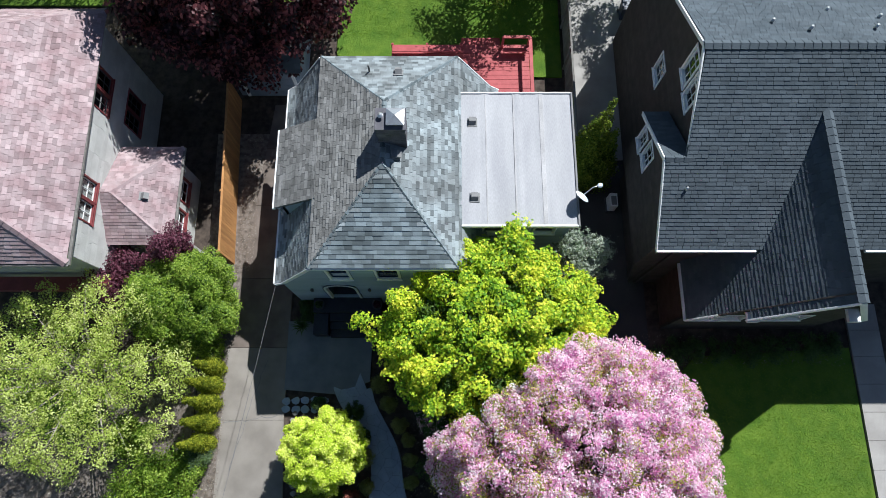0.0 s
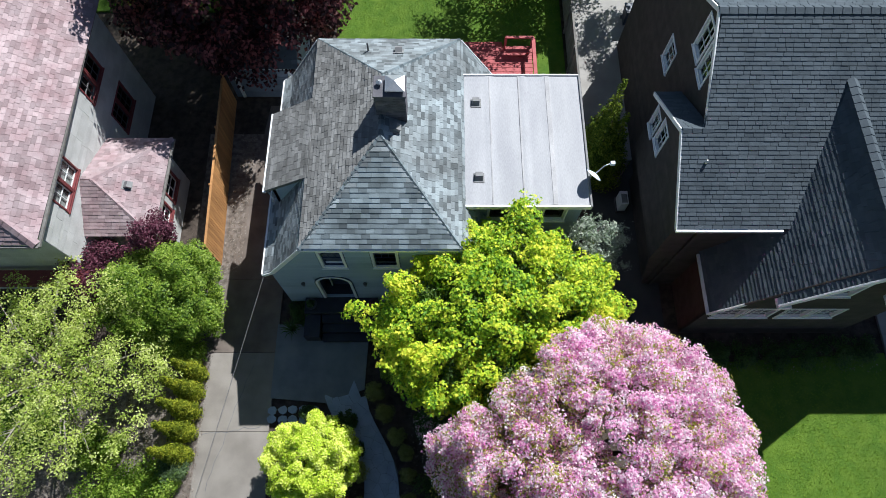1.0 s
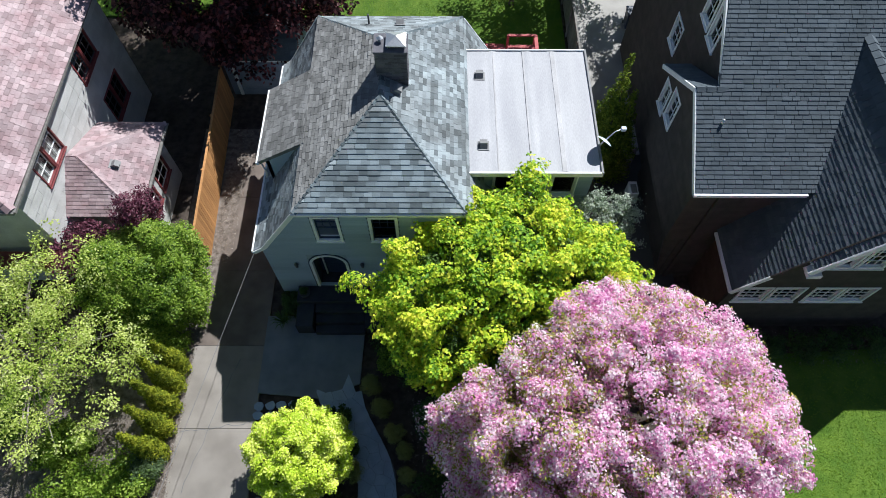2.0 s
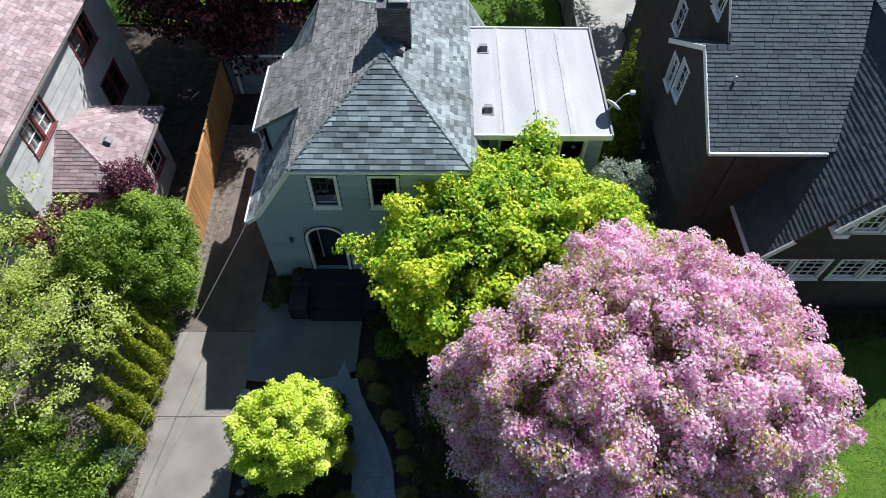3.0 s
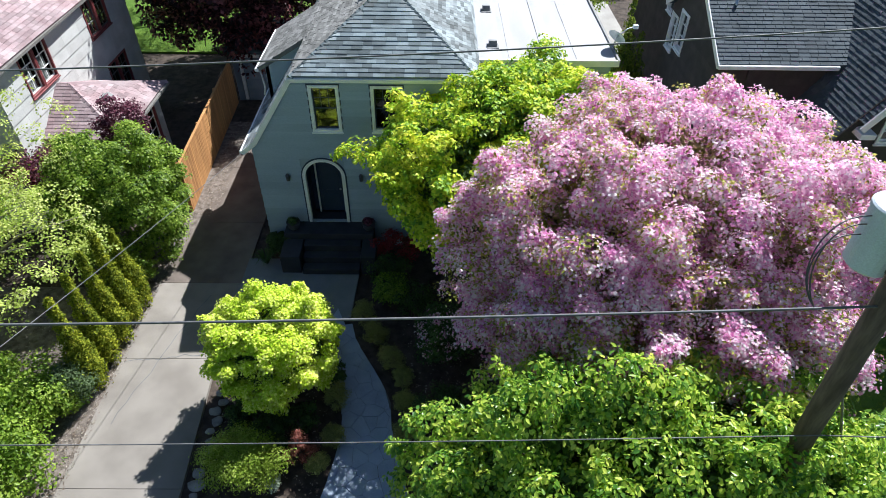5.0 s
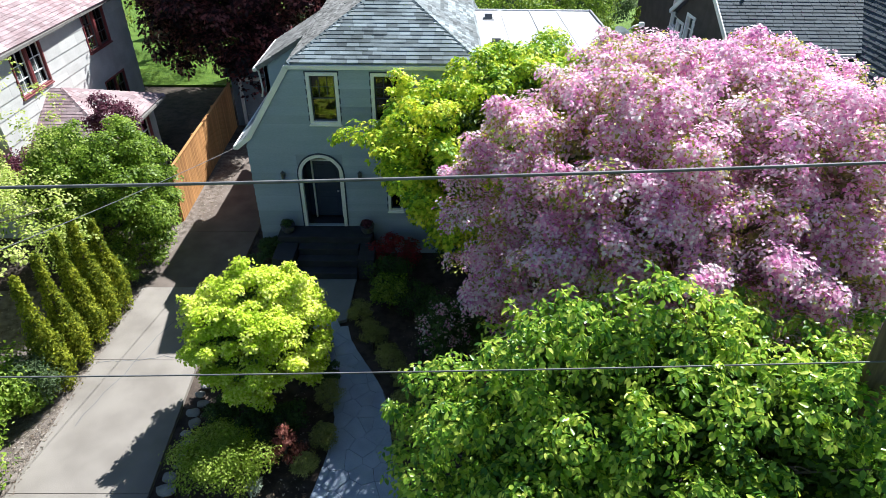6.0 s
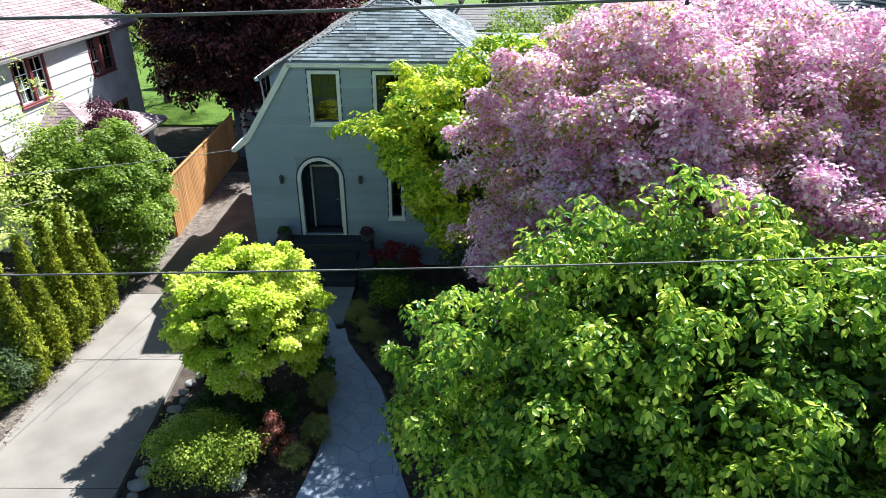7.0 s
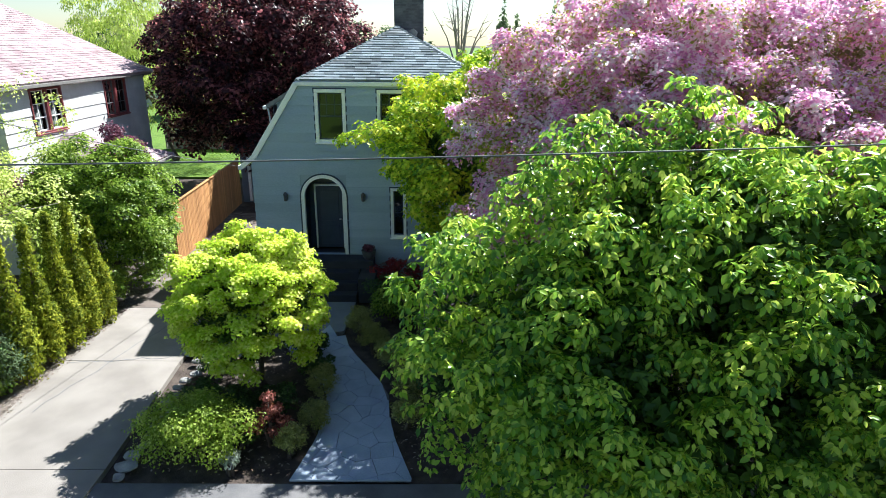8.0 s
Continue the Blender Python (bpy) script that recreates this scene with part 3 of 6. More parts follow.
def wall_panels(name, outline, origin, u, holes, material, parent, row=0.28, proud=0.023, inside=0.12, max_len=99.0, seed=3):
    """A wall in the plane origin + a*u + b*z, facing u x z: a backing with real openings, clad in lapped rows. outline: convex, anticlockwise; holes: (a0, a1, b0, b1)."""
    u = Vector(u).normalized()
    zc = Vector((0, 0, 1))
    n = u.cross(zc)
    o = Vector(origin)
    rng = random.Random(seed)
    amin, amax = min(p[0] for p in outline), max(p[0] for p in outline)
    bmin, bmax = min(p[1] for p in outline), max(p[1] for p in outline)
    V, F = [], []
    xs = sorted({amin, amax, *[h[0] for h in holes], *[h[1] for h in holes]})
    zs = sorted({bmin, bmax, *[h[2] for h in holes], *[h[3] for h in holes]})
    for i in range(len(xs) - 1):
        for j in range(len(zs) - 1):
            cx, cz = (xs[i] + xs[i + 1]) / 2, (zs[j] + zs[j + 1]) / 2
            if any(h[0] < cx < h[1] and h[2] < cz < h[3] for h in holes):
                continue
            cut = clip_convex([(xs[i], zs[j]), (xs[i + 1], zs[j]), (xs[i + 1], zs[j + 1]), (xs[i], zs[j + 1])], outline)
            if len(cut) < 3 or area2(cut) < 1e-4:
                continue
            s, m = len(V), len(cut)
            V += [o + u * a + zc * b for a, b in cut] + [o + u * a + zc * b - n * inside for a, b in cut]
            F += [tuple(range(s, s + m)), tuple(range(s + 2 * m - 1, s + m - 1, -1))] + [(s + k, s + k + m, s + (k + 1) % m + m, s + (k + 1) % m) for k in range(m)]
    mesh_object("wall_backing", V, F, material, parent)
    b = bmin
    while b < bmax - 0.01:
        t = min(b + row, bmax)
        cuts = sorted({b, t, *[z for h in holes for z in h[2:] if b < z < t]})
        for lo, hi in zip(cuts, cuts[1:]):
            mid = (lo + hi) / 2
            gaps = sorted((h[0], h[1]) for h in holes if h[2] < mid < h[3])
            a = amin
            runs = []
            for g0, g1 in gaps:
                runs.append((a, g0))
                a = g1
            runs.append((a, amax))
            split = []
            for r0, r1 in runs:
                first = rng.random() * max_len if max_len < 50 else 99
                x = r0
                while x < r1 - 0.02:
                    e = min(r1, x + (first if x == r0 else max_len))
                    split.append((x, e))
                    x = e
            for r0, r1 in split:
                if r1 - r0 < 0.02:
                    continue
                cut = clip_convex([(r0 + 0.003, lo), (r1 - 0.003, lo), (r1 - 0.003, hi), (r0 + 0.003, hi)], outline)
                if len(cut) < 3 or area2(cut) < 1e-3:
                    continue
                s, m, V, F = 0, len(cut), [], []
                V += [o + u * a + zc * q + n * (0.004 + proud * (1 - (q - b) / row)) for a, q in cut] + [o + u * a + zc * q + n * 0.001 for a, q in cut]
                F += [tuple(range(s, s + m))] + [(s + k, s + k + m, s + (k + 1) % m + m, s + (k + 1) % m) for k in range(m)]
                mesh_object(name, V, F, material, parent)
        b = t


def window(parent, origin, u, a0, a1, b0, b1, frame_mat="white", trim=0.11, bars=(1, 2), sash=None, name="window", curtain=False, depth=0.07, outline=None, top_bars=0):
    """A window in the wall plane origin + a*u + b*z: casing, sash bars, panes and a near-black box behind, its colour
    standing in for the dim room. bars: panes across and up.
    """
    u = Vector(u).normalized()
    zc = Vector((0, 0, 1))
    n = u.cross(zc)
    o = Vector(origin)
    sash = sash or frame_mat
    turn = Matrix((u, n, zc)).transposed().to_4x4()
    base = Matrix.Translation(o) @ turn
    w = new(name)
    w.parent = parent

    def bar(nm, x0, x1, y0, y1, z0, z1, mt, lab="", bev=0.008):
        bm = add_box(bmesh.new(), x0, x1, y0, y1, z0, z1, bev)
        bmesh.ops.transform(bm, matrix=base, verts=bm.verts)
        return part(nm, bm, mt, w, lab)

    if outline:
        e = 0.035
        bm = bmesh.new()
        for q in ((a0 - e, a1 + e, b1, b1 + e), (a0 - e, a1 + e, b0 - e, b0), (a0 - e, a0, b0, b1), (a1, a1 + e, b0, b1)):
            add_box(bm, q[0], q[1], -0.02, 0.032, q[2], q[3])
        bmesh.ops.transform(bm, matrix=base, verts=bm.verts)
        part("outline_trim", bm, outline, w)
    fr = bmesh.new()
    for q in ((a0, a1, b1 - trim, b1), (a0, a1, b0, b0 + trim), (a0, a0 + trim, b0 + trim, b1 - trim), (a1 - trim, a1, b0 + trim, b1 - trim)):
        add_box(fr, q[0], q[1], -0.11, 0.045, q[2], q[3], 0.008)
    bmesh.ops.transform(fr, matrix=base, verts=fr.verts)
    part("window_frame", fr, frame_mat, w)
    bar("window_sill", a0 - 0.03, a1 + 0.03, -0.02, 0.085, b0 - 0.035, b0 + 0.012, frame_mat)
    x0, x1, z0, z1 = a0 + trim, a1 - trim, b0 + trim, b1 - trim
    bm = bmesh.new()
    for q in ((x0, x1, z1 - 0.035, z1), (x0, x1, z0, z0 + 0.04), (x0, x0 + 0.035, z0, z1), (x1 - 0.035, x1, z0, z1)):
        add_box(bm, q[0], q[1], -depth - 0.02, -depth + 0.03, q[2], q[3])
    for i in range(1, bars[0]):
        x = x0 + (x1 - x0) * i / bars[0]
        add_box(bm, x - 0.014, x + 0.014, -depth - 0.015, -depth + 0.022, z0, z1)
    for i in range(1, bars[1]):
        z = z0 + (z1 - z0) * i / bars[1]
        add_box(bm, x0, x1, -depth - 0.016, -depth + 0.021, z - 0.016, z + 0.016)
    for i in range(1, top_bars):
        x = x0 + (x1 - x0) * i / top_bars
        add_box(bm, x - 0.01, x + 0.01, -depth - 0.014, -depth + 0.02, (z0 + z1) / 2, z1)
    if top_bars:
        add_box(bm, x0, x1, -depth - 0.013, -depth + 0.019, z0 * 0.25 + z1 * 0.75 - 0.01, z0 * 0.25 + z1 * 0.75 + 0.01)
    bmesh.ops.transform(bm, matrix=base, verts=bm.verts)
    part("sash", bm, sash, w)
    bm = bmesh.new()
    bm.faces.new([bm.verts.new(q) for q in ((x0, -depth, z0), (x1, -depth, z0), (x1, -depth, z1), (x0, -depth, z1))])
    bmesh.ops.transform(bm, matrix=base, verts=bm.verts)
    pane = part("pane", bm, "glass", w)
    pane.visible_shadow = False
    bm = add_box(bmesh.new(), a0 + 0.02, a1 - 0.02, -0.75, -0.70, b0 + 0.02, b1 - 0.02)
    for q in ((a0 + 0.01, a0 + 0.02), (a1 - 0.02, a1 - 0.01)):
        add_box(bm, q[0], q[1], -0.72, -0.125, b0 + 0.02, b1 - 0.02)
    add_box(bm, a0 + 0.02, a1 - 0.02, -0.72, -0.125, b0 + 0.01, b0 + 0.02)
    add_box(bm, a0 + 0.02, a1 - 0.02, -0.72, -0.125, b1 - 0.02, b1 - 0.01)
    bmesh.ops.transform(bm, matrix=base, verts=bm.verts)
    part("unlit_room_lining", bm, "room", w)
    if curtain:
        bar("curtain", x0, x0 + (x1 - x0) * 0.8, -depth - 0.06, -depth - 0.045, z0, z0 + (z1 - z0) * 0.62, "curtain", "white roller blind")
    return w


# ---- plants ----
def leaf_cloud(name, clumps, count, size, material, parent, seed, flat=0.7, up=0.5, droop=0.0, aspect=0.6, shell=0.55, label="", sprigs=0, spread=0.3):
    """Many folded leaves, spread over the upper shells of clumps (x, y, z, r)."""
    g = np.random.default_rng(seed)
    C = np.array(clumps, float)
    wgt = C[:, 3] ** 2
    idx = g.choice(len(C), count, p=wgt / wgt.sum())
    d = g.normal(size=(count, 3))
    d /= np.linalg.norm(d, axis=1)[:, None]
    flip = (d[:, 2] < 0) & (g.random(count) < 0.55)
    d[flip, 2] *= -1
    if sprigs:
        sd = g.normal(size=(len(C), sprigs, 3))
        sd /= np.linalg.norm(sd, axis=2)[:, :, None]
        sd[:, :, 2] = np.where((sd[:, :, 2] < 0) & (g.random(sd.shape[:2]) < 0.6), -sd[:, :, 2], sd[:, :, 2])
        sd *= (0.75 + 0.45 * g.random(sd.shape[:2]))[:, :, None]
        near = d * np.abs(g.normal(size=(count, 1))) ** 0.7
        d = sd[idx, g.integers(0, sprigs, count)] + near * spread
    rad = C[idx, 3] * (shell + (1 - shell) * g.random(count) ** 0.6) * (1 + 0.18 * g.normal(size=count))
    P = C[idx, :3] + d * rad[:, None] * np.array([1, 1, flat])
    nrm = d * 1.0 + g.normal(size=(count, 3)) * 0.55 + np.array([0, 0, up])
    nrm /= np.linalg.norm(nrm, axis=1)[:, None]
    t = d * np.array([1, 1, 0.2]) + g.normal(size=(count, 3)) * 0.6 - np.array([0, 0, droop])
    t -= nrm * (t * nrm).sum(1)[:, None]
    t /= np.linalg.norm(t, axis=1)[:, None] + 1e-9
    s = np.cross(nrm, t)
    L = (size * (0.6 + 0.8 * g.random(count)))[:, None]
    W = L * aspect * 0.5
    V = np.empty((count, 4, 3))
    V[:, 0] = P - t * L * 0.5
    V[:, 1] = P + s * W + nrm * W * 0.35 + t * L * 0.05
    V[:, 2] = P + t * L * 0.5 - nrm * L * 0.12
    V[:, 3] = P - s * W + nrm * W * 0.35 + t * L * 0.05
    me = bpy.data.meshes.new(name)
    k = V.shape[1]
    me.vertices.add(count * k)
    me.vertices.foreach_set("co", V.ravel())
    b = (np.arange(count) * k)[:, None]
    tris = [(0, 1, 2), (0, 2, 3)]
    loops = np.concatenate([b + q for f in tris for q in f], axis=1).ravel()
    me.loops.add(len(loops))
    me.loops.foreach_set("vertex_index", loops.astype(np.int32))
    me.polygons.add(count * len(tris))
    me.polygons.foreach_set("loop_start", (np.arange(count * len(tris)) * 3).astype(np.int32))
    me.update(calc_edges=True)
    me.materials.append(M[material])
    ob = new(name, me)
    ob.parent = parent
    if label:
        tagged(ob, label)
    return ob


def tuft_cloud(name, clumps, tufts, per, size, radius, material, parent, seed, flat=0.75, aspect=0.9, hang=0.0, kind="oval", low=0.6, bury=0.78, dome=0.35, label=""):
    """Leaves gathered in rosettes that sit on the outside of clumps (x, y, z, r); rosettes buried in a neighbouring clump are left out.
    hang: how far the leaves droop; kind: oval, lobed (a maple leaf) or petal."""
    g = np.random.default_rng(seed)
    C = np.array(clumps, float)
    squash = np.array([1, 1, flat])
    wgt = C[:, 3] ** 2
    idx = g.choice(len(C), tufts, p=wgt / wgt.sum())
    d = g.normal(size=(tufts, 3))
    d /= np.linalg.norm(d, axis=1)[:, None]
    flip = (d[:, 2] < 0) & (g.random(tufts) < low)
    d[flip, 2] *= -1
    P = C[idx, :3] + d * (C[idx, 3] * (0.55 + 0.75 * g.random(tufts)))[:, None] * squash
    keep = np.ones(tufts, bool)
    for j in range(len(C)):
        q = (P - C[j, :3]) / squash
        keep &= (np.einsum("ij,ij->i", q, q) > (bury * C[j, 3]) ** 2) | (idx == j)
    P, d = P[keep], d[keep]
    n = len(P)
    axis = d * 0.7 + np.array([0, 0, 0.75]) + 0.25 * g.normal(size=(n, 3))
    axis /= np.linalg.norm(axis, axis=1)[:, None]
    side = np.cross(axis, g.normal(size=(n, 3)))
    side /= np.linalg.norm(side, axis=1)[:, None]
    other = np.cross(axis, side)
    R = radius * (0.65 + 0.7 * g.random(n))
    turn = (np.arange(per) * 2.39996)[None, :] + 0.5 * g.normal(size=(n, per))
    rad = side[:, None] * np.cos(turn)[..., None] + other[:, None] * np.sin(turn)[..., None]
    out = np.sqrt((np.arange(per) + 0.6) / per)[None, :] * (0.85 + 0.3 * g.random((n, per)))
    B = P[:, None] + rad * (out * R[:, None] * 0.8)[..., None] + axis[:, None] * (R[:, None] * dome * (1 - out ** 2))[..., None]
    t = rad * (0.5 + 0.5 * out)[..., None] + axis[:, None] * (0.35 - 0.5 * out)[..., None] - np.array([0, 0, hang]) + 0.25 * g.normal(size=(n, per, 3))
    t /= np.linalg.norm(t, axis=2)[..., None]
    nrm = axis[:, None] + rad * 0.35 + 0.3 * g.normal(size=(n, per, 3))
    nrm -= t * (t * nrm).sum(2)[..., None]
    nrm /= np.linalg.norm(nrm, axis=2)[..., None] + 1e-9
    s = np.cross(nrm, t)
    count = n * per
    B, t, nrm, s = (a.reshape(count, 3) for a in (B, t, nrm, s))
    L = (size * (0.65 + 0.7 * g.random(count)))[:, None]
    W = L * aspect * 0.5
    shape = {"oval": ((0, 0, 0), (1, 0.3, 0.25), (0.8, 0.66, 0.2), (0, 1, -0.25), (-0.8, 0.66, 0.2), (-1, 0.3, 0.25)),
             "lobed": ((0, 0, 0), (1, 0.42, 0.1), (0.38, 0.58, 0.12), (0, 1, -0.2), (-0.38, 0.58, 0.12), (-1, 0.42, 0.1)),
             "petal": ((0, 0, 0), (1, 0.55, 0.3), (0, 1, 0.05), (-1, 0.55, 0.3))}[kind]
    k = len(shape)
    V = np.stack([B + s * W * a + t * L * b + nrm * W * c for a, b, c in shape], 1)
    me = bpy.data.meshes.new(name)
    me.vertices.add(count * k)
    me.vertices.foreach_set("co", V.ravel())
    b = (np.arange(count) * k)[:, None]
    tris = [(0, i, i + 1) for i in range(1, k - 1)]
    loops = np.concatenate([b + q for f in tris for q in f], axis=1).ravel()
    me.loops.add(len(loops))
    me.loops.foreach_set("vertex_index", loops.astype(np.int32))
    me.polygons.add(count * len(tris))
    me.polygons.foreach_set("loop_start", (np.arange(count * len(tris)) * 3).astype(np.int32))
    me.update(calc_edges=True)
    me.materials.append(M[material])
    ob = new(name, me)
    ob.parent = parent
    if label:
        tagged(ob, label)
    return ob


def crown_clumps(centre, radii, n, r, seed, low=-0.35, inner=0.25, rough=0.16, square=2.0):
    """Clump centres over a lumpy dome."""
    rng = random.Random(seed)
    out = []
    for i in range(n):
        z = low + (1 - low) * ((i + 0.5) / n)
        a = i * 2.39996 + rng.random() * 0.7
        h = max(0, 1 - abs(z) ** square) ** (1 / square) if z > -0.3 else 0.95 + 0.3 * (z + 0.3)
        k = min(1 + rough * rng.gauss(0, 1), 1.12)
        if rng.random() < inner:
            k *= 0.6
        out.append((centre[0] + radii[0] * h * k * math.cos(a), centre[1] + radii[1] * h * k * math.sin(a), centre[2] + radii[2] * z * min(k, 1.08), r * (0.65 + 0.7 * rng.random())))
    return out


def with_sprays(clumps, n, reach, seed, lift=0.5):
    """Adds tapering shoots that break the outline: strings of ever smaller clumps growing out of n of the outer ones."""
    rng = random.Random(seed)
    mid = Vector([sum(c[k] for c in clumps) / len(clumps) for k in range(3)])
    out = list(clumps)
    for c in rng.sample(clumps, min(n, len(clumps))):
        p, r = Vector(c[:3]), c[3]
        d = (p - mid).normalized() + Vector((rng.uniform(-0.5, 0.5), rng.uniform(-0.5, 0.5), lift * rng.uniform(0.2, 1.2)))
        d.normalize()
        if d.z < -0.1:
            continue
        for k in (0.45, 0.75, 1.0):
            q = p + d * reach * k * rng.uniform(0.7, 1.1)
            out.append((q.x, q.y, q.z, r * (0.85 - 0.45 * k)))
    return out


def trunk_and_limbs(parent, base, fork, clumps, r, material, n, seed, twigs=2):
    rng = random.Random(seed)
    b, f = Vector(base), Vector(fork)
    mid = (b + f) / 2 + Vector((rng.uniform(-1, 1), rng.uniform(-1, 1), 0)) * r * 0.7
    tube("trunk", [b - Vector((0, 0, 0.3)), b + Vector((0, 0, 0.15)), mid, f], [r * 1.5, r * 1.1, r * 0.9, r * 0.72], material, parent, sides=10)
    for c in rng.sample(clumps, min(n, len(clumps))):
        e = Vector(c[:3])
        m = f.lerp(e, 0.5) + Vector((rng.uniform(-0.2, 0.2), rng.uniform(-0.2, 0.2), 0.12 * (e - f).length))
        bm = add_tube(bmesh.new(), [f - Vector((0, 0, r * 0.5)), f.lerp(m, 0.5), m, e], [r * 0.5, r * 0.4, r * 0.25, r * 0.06], 6)
        for k in range(twigs):
            s = m.lerp(e, rng.random() * 0.6)
            t = s + Vector((rng.uniform(-1, 1), rng.uniform(-1, 1), rng.uniform(0, 0.8))).normalized() * c[3] * 1.3
            add_tube(bm, [s, s.lerp(t, 0.5) + Vector((0, 0, 0.05)), t], [r * 0.14, r * 0.09, r * 0.03], 5)
        part("limb", bm, material, parent, smooth=True)


def tree(name, label, base, fork, clumps, r, bark, clouds, limbs=10, seed=1, category="tree", twigs=2, core=None):
    """clouds: (part name, count, leaf size, material, options); a pair (rosettes, leaves in each) with (leaf size, rosette radius) makes rosettes."""
    e = empty(name, label=label, category=category)
    trunk_and_limbs(e, base, fork, clumps, r, bark, limbs, seed, twigs)
    # core: inner leaves, darker than the outer ones, standing in for crown shade
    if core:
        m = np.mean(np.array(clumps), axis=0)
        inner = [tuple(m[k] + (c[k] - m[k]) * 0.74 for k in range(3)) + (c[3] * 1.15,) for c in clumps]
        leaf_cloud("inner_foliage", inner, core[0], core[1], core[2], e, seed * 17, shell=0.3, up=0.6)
    for i, (nm, count, size, mt, opt) in enumerate(clouds):
        use = clumps
        if "pick" in opt:
            opt = dict(opt)
            k = opt.pop("pick")
            use = [c for c in clumps if noise.noise(Vector(c[:3]) * 0.9) + 0.35 * noise.noise(Vector(c[:3]) * 2.7) + 0.06 * (clumps[0][0] - c[0]) > k]
        if isinstance(count, tuple):
            tuft_cloud(nm, use, count[0], count[1], size[0], size[1], mt, e, seed * 31 + i, **opt)
        else:
            leaf_cloud(nm, use, count, size, mt, e, seed * 31 + i, **opt)
    return e


def shrub(name, label, at, radii, count, size, material, seed, n=14, cr=None, category="shrub", opt=None):
    """A low bush on several stems."""
    e = empty(name, label=label, category=category)
    cr = cr or min(radii) * 0.5
    cl = crown_clumps((at[0], at[1], at[2] + radii[2] * 0.95), [q - cr * 0.6 for q in radii], n, cr, seed, low=-0.75)
    rng = random.Random(seed)
    for k in range(5):
        c = rng.choice(cl)
        tube("stem", [(at[0] + rng.uniform(-.1, .1), at[1] + rng.uniform(-.1, .1), at[2] - 0.2), ((at[0] * 2 + c[0]) / 3, (at[1] * 2 + c[1]) / 3, at[2] + radii[2] * 0.6), c[:3]], [0.03, 0.022, 0.008], "bark", e, sides=5)
    if isinstance(count, tuple):
        tuft_cloud("foliage", cl, count[0], count[1], size[0], size[1], material, e, seed, **(opt or {}))
        # Inner leaves in the dark core colour stand in for the bush's shade.
        leaf_cloud("inner_foliage", [(*c[:3], c[3] * 0.8) for c in cl], count[0], size[0] * 1.3, "core_shade_leaf", e, seed + 3, shell=0.3)
    else:
        leaf_cloud("foliage", cl, count, size, material, e, seed, **(opt or {}))
    return e


def conifer(name, label, at, r, h, count, size, material, seed, lean=0.0, category="conifer"):
    """A narrow column of upright sprays."""
    e = empty(name, label=label, category=category)
    rng = random.Random(seed)
    tube("trunk", [(at[0], at[1], at[2] - 0.25), (at[0], at[1], at[2] + h * 0.5), (at[0], at[1], at[2] + h * 0.9)], [0.07, 0.05, 0.015], "bark", e, sides=6)
    cl = []
    for i in range(46):
        f = (i + 0.5) / 46
        rr = r * min(1, (1 - f) * 1.35 + 0.03) * (0.9 if f > 0.1 else 0.8)
        a = i * 2.39996
        cl.append((at[0] + rr * 0.6 * math.cos(a), at[1] + rr * 0.6 * math.sin(a), at[2] + 0.15 + f * (h - 0.25), max(0.12, rr * (0.5 + 0.2 * rng.random()))))
    leaf_cloud("foliage", cl, count, size, material, e, seed, flat=1.5, up=0.15, droop=-1.2, aspect=0.45, shell=0.6)
    return e


def scatter(name, polys, count, size, material, seed, label, category, upright=0.0, z=0.01):
    """Loose bits or blades strewn over rectangles (x0, x1, y0, y1)."""
    g = np.random.default_rng(seed)
    area = np.array([(q[1] - q[0]) * (q[3] - q[2]) for q in polys])
    idx = g.choice(len(polys), count, p=area / area.sum())
    Q = np.array(polys)[idx]
    P = np.stack([Q[:, 0] + (Q[:, 1] - Q[:, 0]) * g.random(count), Q[:, 2] + (Q[:, 3] - Q[:, 2]) * g.random(count), np.full(count, z)], 1)
    a = g.random(count) * 6.283
    t = np.stack([np.cos(a), np.sin(a), upright * (0.7 + 0.6 * g.random(count))], 1)
    t /= np.linalg.norm(t, axis=1)[:, None]
    s = np.stack([-np.sin(a), np.cos(a), 0.3 * g.normal(size=count)], 1)
    L = (size * (0.5 + g.random(count)))[:, None]
    V = np.stack([P, P + t * L * 0.5 + s * L * 0.22, P + t * L, P + t * L * 0.5 - s * L * 0.22], 1)
    me = bpy.data.meshes.new(name)
    me.from_pydata(V.reshape(-1, 3).tolist(), [], (np.arange(count * 4).reshape(-1, 4)).tolist())
    me.materials.append(M[material])
    return tagged(new(name, me), label, category, kind="stuff")


# ---- ground ----
def sheet(name, pts, z, material, label, category, thick=0.0, parent=None):
    """A flat area with a skirt."""
    k = len(pts)
    V = [(x, y, z) for x, y in pts] + [(x, y, z - max(thick, 0.02)) for x, y in pts]
    F = [tuple(range(k))] + [(i, i + k, (i + 1) % k + k, (i + 1) % k) for i in range(k)]
    if area2(pts) < 0:
        F = [f[::-1] for f in F]
    ob = mesh_object(name, V, F, material, parent)
    return tagged(ob, label, category, kind="structure") if category else ob


ground_n = 60
gv, gf = [], []
for j in range(ground_n + 1):
    for i in range(ground_n + 1):
        s, t = i / ground_n * 2 - 1, j / ground_n * 2 - 1
        x, y = 30 * s + 1400 * s ** 7, 30 * t + 1400 * t ** 7
        gv.append((x, y + 5, -0.12 + 0.025 * noise.noise((x * 0.4, y * 0.4, 0))))
for j in range(ground_n):
    for i in range(ground_n):
        a = j * (ground_n + 1) + i
        gf.append((a, a + 1, a + ground_n + 2, a + ground_n + 1))
